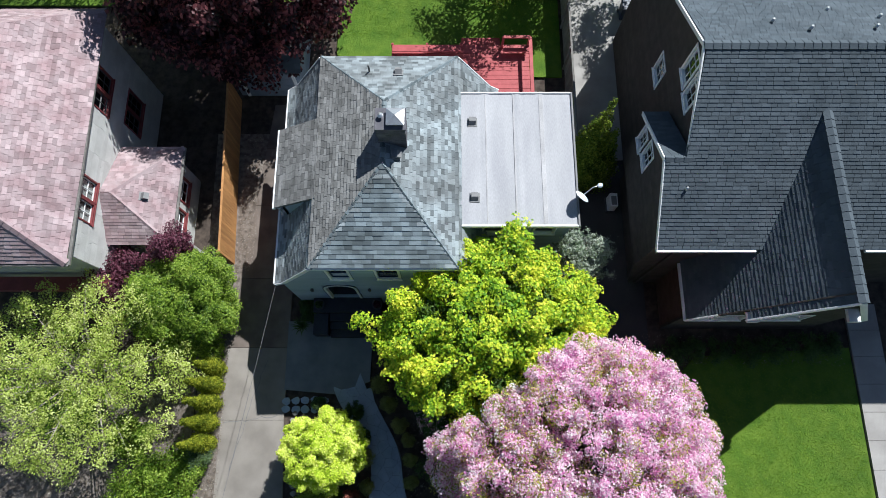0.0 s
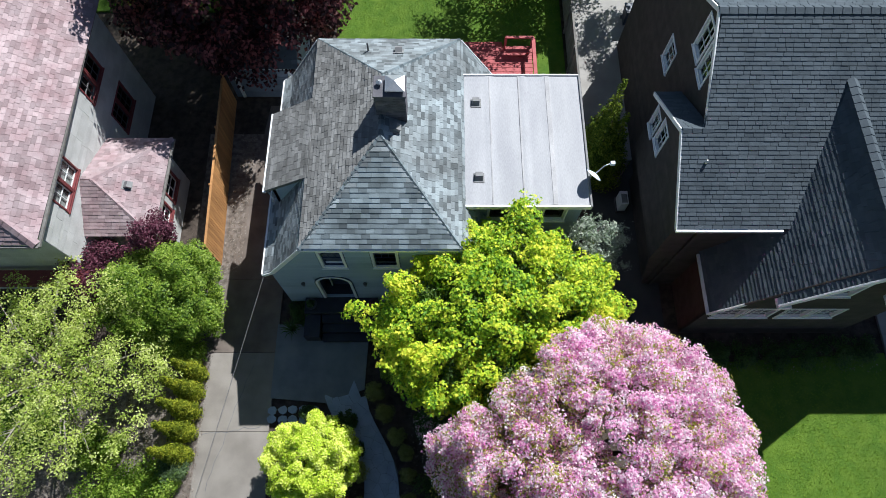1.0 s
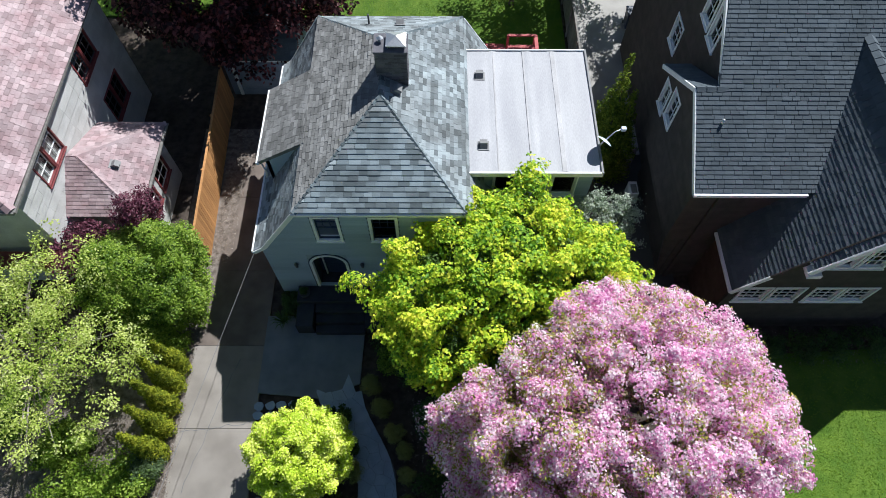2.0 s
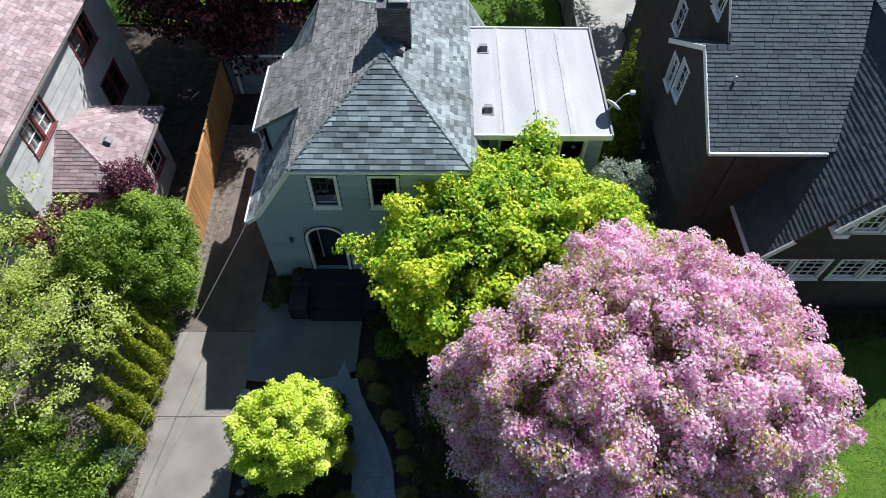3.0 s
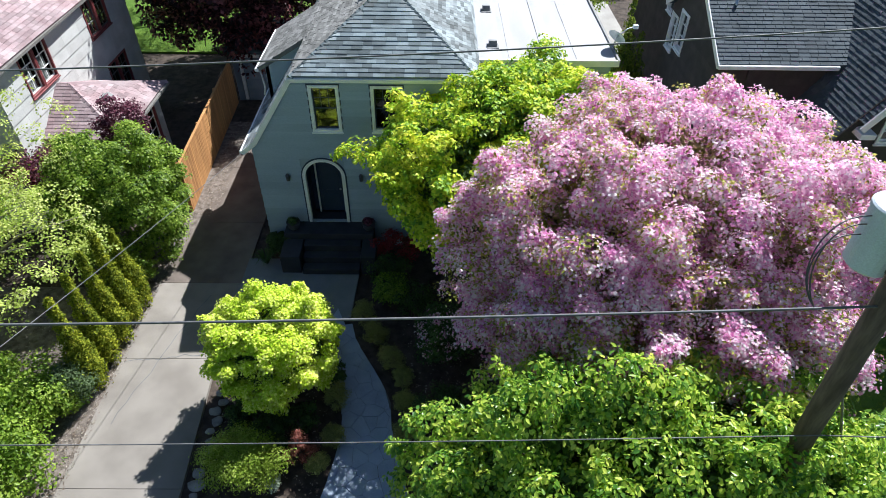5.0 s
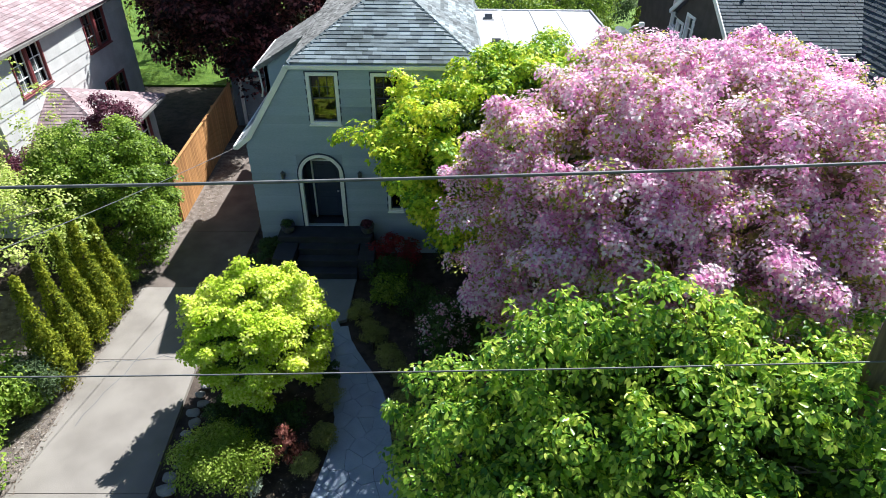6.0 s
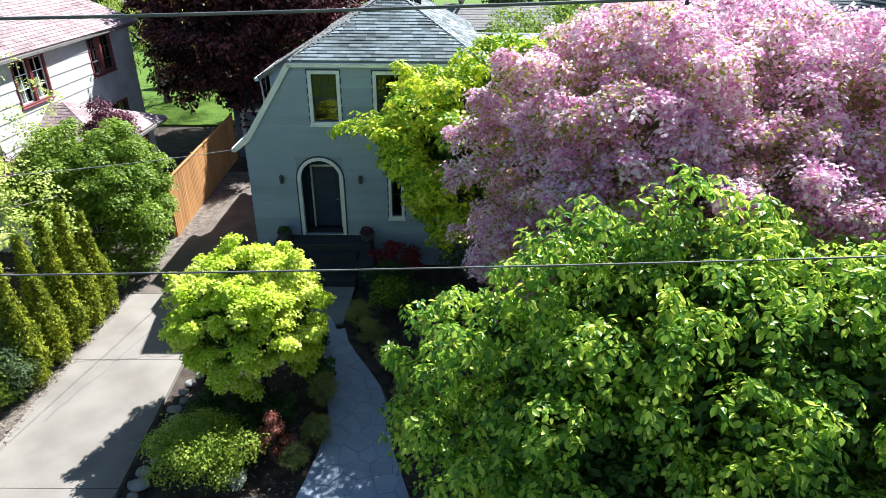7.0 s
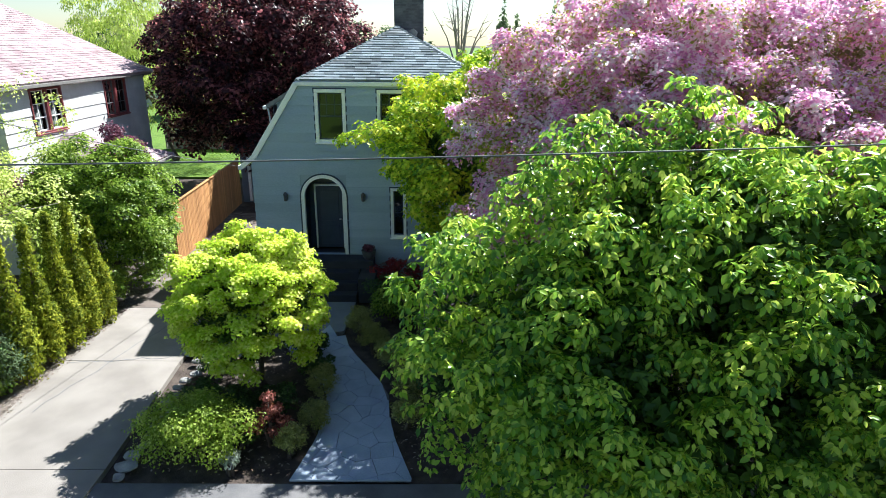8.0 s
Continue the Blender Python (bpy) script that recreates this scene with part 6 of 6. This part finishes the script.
wire((UX + 0.2, UY + 0.1, 7.6), (9.2, -4.0, 0.0), 0.0, 0.02, "guy wire from the pole to the lawn", "bare_wire")

# ---- trees and shrubs ----
cl = with_sprays([c for c in crown_clumps((4.5, -0.8, 4.8), (4.3, 3.5, 3.4), 800, 0.32, 101, low=-0.5, inner=0.1, rough=0.11, square=2.3) if 0.8 * (c[1] + 0.8) - 0.6 * (c[0] - 4.6) < 2.9], 130, 0.4, 1)
tree("flowering_tree", "large round tree thick with pink and white blossom", (4.2, -0.8, 0), (4.2, -0.8, 2.0), cl, 0.24, "bark",
     [("blossoms", (25000, 11), (0.064, 0.12), "pink", dict(aspect=1.0, kind="petal", hang=0.15, dome=0.5, bury=0.5)), ("young_leaves", (6500, 9), (0.08, 0.15), "pink_leaf", dict(kind="petal", aspect=0.5, pick=0.14)), ("sprig_foliage", (1600, 6), (0.075, 0.12), "pink_leaf", dict(aspect=0.5))], limbs=26, seed=4, core=(26000, 0.12, "core_shade_pink"))
cl = with_sprays(crown_clumps((1.9, 3.3, 4.9), (3.5, 3.0, 2.05), 430, 0.29, 102, low=-0.75, inner=0.12, rough=0.2), 110, 0.55, 2) + [(-3.15, 3.75, 4.85, 0.3), (-2.75, 3.7, 4.95, 0.38), (-2.3, 3.5, 5.0, 0.45), (-2.0, 3.9, 4.7, 0.4), (-1.9, 3.0, 5.1, 0.5), (-1.6, 3.6, 5.5, 0.5), (-1.5, 2.3, 4.7, 0.5), (-1.5, 3.4, 4.2, 0.45), (-1.3, 3.9, 3.4, 0.5), (-0.9, 3.6, 2.7, 0.5), (-0.8, 4.2, 2.1, 0.5), (-0.4, 3.4, 1.9, 0.5), (-1.2, 4.3, 2.6, 0.4), (2.7, 6.9, 6.6, 0.45), (2.6, 6.3, 6.4, 0.6), (5.6, 3.7, 5.1, 0.55)]
tree("golden_maple", "spreading maple with golden-green spring leaves", (1.6, 3.6, 0), (1.5, 3.6, 2.4), cl, 0.17, "bark",
     [("foliage", (9600, 12), (0.11, 0.16), "gold", dict(kind="lobed", aspect=1.0, flat=0.65, hang=0.25))], limbs=22, seed=5, core=(36000, 0.13, "core_shade_leaf"))
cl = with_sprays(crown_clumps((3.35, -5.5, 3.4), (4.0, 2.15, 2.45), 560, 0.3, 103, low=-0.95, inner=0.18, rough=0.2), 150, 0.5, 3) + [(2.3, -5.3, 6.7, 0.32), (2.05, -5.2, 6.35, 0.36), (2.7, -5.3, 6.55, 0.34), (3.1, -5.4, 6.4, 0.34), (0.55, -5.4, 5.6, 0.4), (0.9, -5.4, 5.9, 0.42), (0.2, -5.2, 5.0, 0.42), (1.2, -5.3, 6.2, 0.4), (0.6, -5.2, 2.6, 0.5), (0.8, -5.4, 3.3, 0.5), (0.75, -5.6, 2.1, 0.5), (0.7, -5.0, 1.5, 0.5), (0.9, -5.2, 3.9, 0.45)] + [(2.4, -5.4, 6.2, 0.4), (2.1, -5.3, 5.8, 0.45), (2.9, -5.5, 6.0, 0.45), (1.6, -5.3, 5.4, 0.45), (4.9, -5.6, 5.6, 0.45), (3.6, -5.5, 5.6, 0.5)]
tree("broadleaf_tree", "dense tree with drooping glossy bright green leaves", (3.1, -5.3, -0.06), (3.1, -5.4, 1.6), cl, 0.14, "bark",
     [("foliage", (15500, 9), (0.1, 0.085), "green", dict(aspect=0.54, hang=0.55, flat=0.95))], limbs=18, seed=6, core=(30000, 0.15, "core_shade_leaf"))
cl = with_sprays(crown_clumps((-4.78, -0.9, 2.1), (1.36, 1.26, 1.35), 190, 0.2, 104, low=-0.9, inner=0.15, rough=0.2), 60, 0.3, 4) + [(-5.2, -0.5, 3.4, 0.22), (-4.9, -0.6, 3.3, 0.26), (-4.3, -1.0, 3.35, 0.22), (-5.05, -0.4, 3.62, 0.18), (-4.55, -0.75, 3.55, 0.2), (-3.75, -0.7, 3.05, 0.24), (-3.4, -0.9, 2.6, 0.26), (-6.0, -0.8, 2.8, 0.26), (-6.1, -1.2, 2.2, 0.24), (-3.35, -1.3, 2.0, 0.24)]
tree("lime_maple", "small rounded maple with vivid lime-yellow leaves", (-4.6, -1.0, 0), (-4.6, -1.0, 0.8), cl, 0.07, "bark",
     [("foliage", (9500, 9), (0.06, 0.085), "lime", dict(kind="petal", aspect=0.95, flat=0.4, hang=0.15, dome=0.2))], limbs=14, seed=7, core=(14000, 0.09, "core_shade_leaf"))
cl = with_sprays(crown_clumps((-14.6, 2.0, 2.9), (3.7, 3.3, 2.0), 300, 0.3, 105, low=-0.3, inner=0.3, rough=0.25), 90, 0.7, 5) + [(-15.2, 1.6, 5.0, 0.4), (-16.2, 1.4, 5.2, 0.42), (-14.4, 2.0, 5.1, 0.35), (-17.0, 1.8, 4.9, 0.42), (-15.7, 2.2, 5.5, 0.35), (-12.4, 4.3, 5.0, 0.4), (-12.9, 4.0, 5.5, 0.35), (-12.1, 4.6, 4.5, 0.4), (-12.7, 4.7, 5.9, 0.3), (-13.4, 4.2, 5.2, 0.4), (-11.9, 4.2, 4.2, 0.35), (-11.2, 4.4, 5.0, 0.3), (-11.6, 4.7, 5.7, 0.28), (-11.0, 4.1, 4.5, 0.3), (-12.2, 5.0, 6.3, 0.25), (-11.4, 5.0, 5.3, 0.28)]
tree("pale_spring_tree", "airy tree with pale new leaves on visible grey branches", (-14.6, 1.9, 0), (-14.5, 2.0, 1.5), cl, 0.15, "pale_bark",
     [("foliage", (4300, 8), (0.085, 0.14), "pale", dict(kind="petal", aspect=0.6, hang=0.1, bury=0.55))], limbs=40, seed=8, twigs=5, core=(3000, 0.1, "bush"))
cl = crown_clumps((-9.6, 19.9, 5.6), (4.8, 4.3, 4.7), 420, 0.6, 106, low=-0.75, inner=0.2, rough=0.13)
tree("copper_beech", "huge copper beech with dark purple leaves", (-9.8, 20.9, -0.05), (-9.7, 20.5, 2.6), cl, 0.42, "bark",
     [("foliage", (9000, 12), (0.19, 0.3), "copper", dict(kind="petal", aspect=0.7, hang=0.35))], limbs=20, seed=9)
cl = crown_clumps((-13.2, 6.2, 2.4), (1.3, 1.0, 1.0), 26, 0.4, 107, low=-0.5)
tree("plum_maple", "low purple-leaved maple beside the pink-roofed bay", (-13.2, 6.2, 0), (-13.2, 6.2, 1.0), cl, 0.06, "bark", [("foliage", 6000, 0.1, "plum", dict())], limbs=8, seed=10)
cl = crown_clumps((-11.1, 7.1, 3.5), (0.6, 0.6, 1.0), 18, 0.3, 117, low=-0.5)
tree("plum_maple", "small upright purple-leaved maple by the fence", (-11.1, 7.0, 0), (-11.1, 7.0, 1.2), cl, 0.04, "bark", [("foliage", 4500, 0.09, "plum", dict())], limbs=5, seed=12)
cl = crown_clumps((5.6, 6.6, 3.7), (0.95, 0.9, 1.35), 50, 0.33, 108, low=-0.6)
tree("variegated_tree", "small tree with grey-white variegated leaves", (5.5, 6.3, 0), (5.5, 6.3, 1.4), cl, 0.08, "bark", [("foliage", 12000, 0.085, "varieg", dict(sprigs=8))], limbs=9, seed=11)
shrub("tall_shrub", "tall rounded shrub with fresh green leaves by the driveway", (-10.95, 5.1, 0), (1.9, 2.05, 2.35), (8500, 9), (0.085, 0.12), "bush", 201, n=220, cr=0.3, opt=dict(kind="petal", aspect=0.65, hang=0.2))
shrub("hedge_shrub", "dark green small-leaved shrub at the end of the arborvitae row", (-10.35, 3.3, -0.03), (0.75, 0.7, 0.8), 8000, 0.06, "bush", 203, n=26, cr=0.28, opt=dict(sprigs=8))
for i, y in enumerate((2.45, 1.7, 0.95, 0.15, -0.7)):
    tagged(conifer("arborvitae", "narrow clipped arborvitae in a row along the driveway", (-9.95 - 0.03 * i, y, -0.03), 0.43, 3.6 - 0.04 * i - (0.6 if i == 0 else 0), 7500, 0.085, "arb", 210 + i), group="arborvitae row")
for i, (x, y, h) in enumerate(((6.75, 12.3, 6.4), (6.6, 11.6, 5.9), (7.05, 11.5, 5.4))):
    tagged(conifer("cypress", "upright gold-green cypress beside the flat-roofed wing", (x, y, -0.05), 0.88, h, 11000, 0.11, "cypress", 220 + i), group="cypresses")
shrub("yellow_green_shrub", "low yellow-green shrub beside the driveway edge", (-5.25, -3.25, 0), (0.95, 0.75, 0.62), 12000, 0.055, "spring", 230, n=26, cr=0.3)
shrub("barberry", "small red-leaved barberry in the bed", (-3.95, -2.95, 0), (0.4, 0.38, 0.55), 2600, 0.05, "barberry", 231, n=12, cr=0.16)
for i, (x, y, r) in enumerate(((-3.2, -2.45, .3), (-3.5, -3.2, .28), (-3.25, -1.3, .36), (-1.5, -0.6, .3), (-1.85, 0.05, .34), (-2.35, 0.9, .36), (-2.8, 1.75, .38), (-1.4, -1.4, .3), (-1.35, -2.3, .3))):
    tagged(shrub("boxwood", "small clipped round boxwood edging the path", (x, y, 0), (r, r, r * 1.1), 4200, 0.034, "box", 240 + i, n=30, cr=r * 0.36), group="path boxwoods")
for i, (x, y, r) in enumerate(((-5.9, 4.9, .5), (-6.1, 5.3, .45), (-2.1, 3.4, .7), (-1.2, 2.2, .7), (0.2, 1.2, .8), (-0.4, -1.6, .7), (-3.9, 0.6, .45), (-5.4, 0.95, .35), (0.2, 4.6, .9), (1.4, -2.6, .8), (-4.9, -2.15, .45), (-4.2, -1.95, .45), (-5.7, -1.8, .42), (-3.5, -0.45, .4), (-5.85, -0.3, .4), (-4.5, -2.9, .4))):
    tagged(shrub("shade_shrub", "dark low shrub in the shaded front bed", (x, y, 0), (r, r, r * 0.75), 2200, 0.07, "dark_shrub", 260 + i, n=14), group="shaded bed shrubs")
for i, (x, y, r, h) in enumerate(((-11.3, -2.0, 1.2, 0.95), (-12.6, -2.6, 1.3, 0.9), (-10.6, -1.5, .55, .7), (-13.4, -0.6, 1.0, .6), (-10.9, -3.6, 1.1, 1.0))):
    shrub("hedge_shrub", "dense bright green spreading shrub", (x, y, -0.05), (r, r, h), 6000, 0.1, "bush", 280 + i, n=24)
for i, (x, y, r) in enumerate(((10.3, 3.2, .6), (11.2, 3.3, .55), (12.3, 3.2, .6), (13.5, 3.2, .6), (14.7, 3.3, .6), (16.0, 3.4, .7), (17.2, 3.4, .6), (9.4, 2.6, .7))):
    tagged(shrub("foundation_shrub", "dark shrub along the dark house front", (x, y, 0), (r, r, r * 0.8), 2200, 0.07, "dark_shrub", 300 + i, n=14), group="foundation shrubs")
shrub("deck_shrub", "light green shrub beside the red deck", (5.2, 14.6, 0), (0.7, 0.7, 0.9), 3500, 0.1, "bush", 320, n=20)
for i, (x, y, z, rx, rz) in enumerate(((3.5, 22.5, 3.0, 2.6, 2.6), (6.8, 24.0, 3.2, 2.0, 2.6))):
    cl = crown_clumps((x, y, z), (rx, rx, rz), 40, 0.7, 330 + i, low=-0.5)
    tree("garden_tree", "leafy green tree at the end of the back lawn", (x, y, 0), (x, y, 1.2), cl, 0.14, "bark", [("foliage", 9000, 0.15, "bush", dict())], limbs=8, seed=20 + i)

shrub("red_flowering_shrub", "low shrub with dark red flowers beside the porch", (-1.9, 4.7, 0), (0.8, 0.5, 0.55), 2600, 0.075, "red_flower", 340, n=16)
shrub("white_flowering_shrub", "airy shrub with white flowers under the pink tree", (-0.35, 0.35, 0), (0.75, 0.7, 0.95), (900, 8), (0.06, 0.12), "dark_shrub", 342, n=40, cr=0.26)
tuft_cloud("flower_head", crown_clumps((-0.35, 0.35, 0.95), (0.62, 0.58, 0.85), 40, 0.2, 343, low=-0.3), 260, 5, 0.06, 0.06, "pink", bpy.data.objects["white_flowering_shrub"], 344, kind="petal", aspect=1.0, label="small white flowers")
shrub("round_shrub", "low rounded light green shrub in the shaded bed", (-2.0, 2.7, 0), (0.55, 0.5, 0.5), (700, 8), (0.06, 0.09), "bush", 345, n=40, cr=0.2)
shrub("dwarf_conifer", "small blue-green spreading conifer beside the driveway", (-10.25, -1.15, -0.03), (0.5, 0.55, 0.75), (900, 10), (0.07, 0.1), "far_leaf", 346, n=40, cr=0.2, opt=dict(aspect=0.25))
for i, x in enumerate((-6.5, -3.0, 0.6, 4.2, 8.0, 11.5)):
    tagged(shrub("garden_hedge", "grey-green hedge behind the back fence", (x, 33.5 + 0.5 * (i % 2), -0.03), (2.1, 1.3, 1.6 + 0.25 * (i % 3)), 5000, 0.17, "far_leaf", 350 + i, n=30, cr=0.6), group="back hedge")
shrub("blue_grey_grass", "small tuft of blue-grey leaves in the bed", (-4.5, -3.7, 0), (0.2, 0.2, 0.2), 500, 0.07, "varieg", 341, n=8)
yucca = empty("spiky_plant", label="spiky strap-leaved plant beside the porch", category="plant")
for k in range(26):
    a = k * 2.4
    l = 0.35 + 0.25 * ((k * 7) % 5) / 5
    c, s = math.cos(a), math.sin(a)
    V = [(-6.35 + 0.02 * s, 4.35 - 0.02 * c, 0.0), (-6.35 - 0.02 * s, 4.35 + 0.02 * c, 0.0), (-6.35 + c * l * 0.6 - 0.02 * s, 4.35 + s * l * 0.6 + 0.02 * c, 0.45), (-6.35 + c * l * 0.6 + 0.02 * s, 4.35 + s * l * 0.6 - 0.02 * c, 0.45), (-6.35 + c * l, 4.35 + s * l, 0.38)]
    mesh_object("strap_leaf", V, [(0, 1, 2, 3), (3, 2, 4)], "dark_shrub", yucca)
scatter("leaf_litter", [(-10.7, -9.6, -5.2, 7.0), (-9.75, -8.9, 7.0, 14.0)], 5200, 0.05, "litter", 5, "dry leaves and chips on the soil strip", "litter")
scatter("bed_litter", [(-6.3, -3.4, -3.9, 1.0), (-1.6, 2.0, -3.8, 3.5), (-20, -11.5, -5, 6), (9, 18, 2.6, 4.0)], 9000, 0.06, "litter", 6, "dry leaves on the planted beds", "litter")
scatter("grass_blades", [(8.0, 18.2, -5.3, 2.9), (-5.4, 6.0, 19.5, 30.5), (-18, -8.6, 21.6, 30)], 60000, 0.06, "blade", 7, "short mown grass blades of the lawns", "grass", upright=0.45, z=0.004)
for i, (x, y, c) in enumerate(((9.6, 19.0, "dark_metal"), (9.7, 19.9, "dark_metal"), (9.5, 20.8, "navy"))):
    bn = empty("wheeled_bin", label="dark plastic wheeled bin on the concrete court", category="bin", group="bins")
    bm = add_box(bmesh.new(), x - 0.3, x + 0.3, y - 0.33, y + 0.33, 0.08, 1.0, 0.03)
    for v in bm.verts:
        k = 0.8 + 0.2 * v.co.z
        v.co.x, v.co.y = x + (v.co.x - x) * k, y + (v.co.y - y) * k
    part("bin_body", bm, c, bn)
    box("bin_lid", x - 0.32, x + 0.32, y - 0.36, y + 0.34, 1.0, 1.07, c, bn)
    for s in (-0.26, 0.26):
        tube("bin_wheel", [(x + s - 0.03, y + 0.3, 0.1), (x + s + 0.03, y + 0.3, 0.1)], [0.1, 0.1], "cable", bn, sides=12)
cl = crown_clumps((-17.6, 26.5, 6.4), (4.6, 3.5, 5.2), 150, 0.7, 351, low=-0.7)
tree("willow", "tall light green tree behind the pink-roofed house", (-17.6, 26.5, 0), (-17.6, 26.5, 2.5), cl, 0.25, "bark", [("foliage", (5200, 8), (0.2, 0.3), "pale", dict(kind="petal", aspect=0.3, hang=1.4))], limbs=10, seed=31)
# Tree out of view, added for the mottled shade on the court.
cl = crown_clumps((11.8, 24.0, 5.5), (1.9, 1.8, 2.2), 32, 0.55, 352, low=-0.5)
tree("garden_tree", "leafy green tree added out of view to shade the concrete court", (11.9, 24.2, 0), (11.9, 24.1, 2.5), cl, 0.18, "bark", [("foliage", 8000, 0.15, "bush", dict())], limbs=8, seed=33)

# ---- far ground; unseen lawn and trees across the street, added for pane reflections ----
fv, ff = [], []
for x0, x1, y0, y1 in ((-700, 700, 31.2, 900), (-700, -27.1, -7.4, 31.1), (28, 700, -7.4, 31.1), (-700, 700, -900, -17.1)):
    s = len(fv)
    fv += [(x0, y0, -0.03), (x1, y0, -0.03), (x1, y1, -0.03), (x0, y1, -0.03)]
    ff.append((s, s + 1, s + 2, s + 3))
tagged(mesh_object("far_lawns", fv, ff, "lawn"), "grass of the surrounding gardens", "lawn", kind="structure")
# Trees behind the camera, added so that the panes have something to reflect.
for i, (x, y, hh) in enumerate(((-14, -24, 8), (-4, -27, 7), (5, -23, 9), (16, -26, 8))):
    cl = crown_clumps((x, y, hh * 0.6), (hh * 0.4, hh * 0.4, hh * 0.42), 40, hh * 0.15, 500 + i, low=-0.6)
    tree("reflection_tree", "unseen leafy tree added across the street for window reflections", (x, y, 0), (x, y, hh * 0.3), cl, 0.2, "bark", [("foliage", 6000, 0.3, "bush", dict())], limbs=6, seed=90 + i, twigs=1)

# ---- distance ----
e = empty("bare_tree", label="tall bare-branched tree against the sky", category="tree")
trunk_and_limbs(e, (1.2, 46, 0), (1.2, 46, 4.0), crown_clumps((1.2, 46, 9), (2.6, 2.6, 4.5), 26, 0.9, 361, low=-0.2), 0.22, "pale_bark", 16, 362, twigs=4)
for i, (x, y, hh) in enumerate(((5.6, 52, 11.5), (7.4, 56, 10.5), (-3.5, 72, 9.5), (12, 60, 12))):
    conifer("distant_conifer", "dark conifer beyond the gardens", (x, y, 0), 1.8, hh, 5000, 0.4, "far_leaf", 370 + i)
far = random.Random(77)
for i in range(26):
    x, y = -75 + i * 6.2 + far.uniform(-2, 2), far.uniform(48, 95)
    if -9 < x < 4 and y < 80:
        y += 40
    h = far.uniform(5, 9.5)
    cl = crown_clumps((x, y, h * 0.6), (h * 0.42, h * 0.42, h * 0.45), 36, h * 0.16, 400 + i, low=-0.6)
    tree("distant_tree", "hazy leafy tree beyond the gardens", (x, y, 0), (x, y, h * 0.3), cl, 0.25, "bark", [("foliage", 2600, 0.5, "far_leaf", dict())], limbs=6, seed=40 + i, twigs=1)
for i, (x, y, w, h) in enumerate(((4.5, 42, 9, 4.2), (-30, 60, 10, 4.5), (24, 48, 10, 4.5))):
    fh = empty("distant_house", label="plain low house beyond the back gardens", category="house")
    box("wall", x - w / 2, x + w / 2, y, y + 7, -0.1, h * 0.62, "stucco", fh)
    roof_slope([(x - w / 2 - .3, y - .3, h * 0.6), (x + w / 2 + .3, y - .3, h * 0.6), (x + w / 2 + .3, y + 3.5, h), (x - w / 2 - .3, y + 3.5, h)], fh, "far_roof", 0.4, 1.0, seed=70)
    roof_slope([(x + w / 2 + .3, y + 7.3, h * 0.6), (x - w / 2 - .3, y + 7.3, h * 0.6), (x - w / 2 - .3, y + 3.5, h), (x + w / 2 + .3, y + 3.5, h)], fh, "far_roof", 0.4, 1.0, seed=71)
    window(fh, (x - w / 2, y, 0), (1, 0, 0), w * 0.3, w * 0.45, 0.9, 2.1)
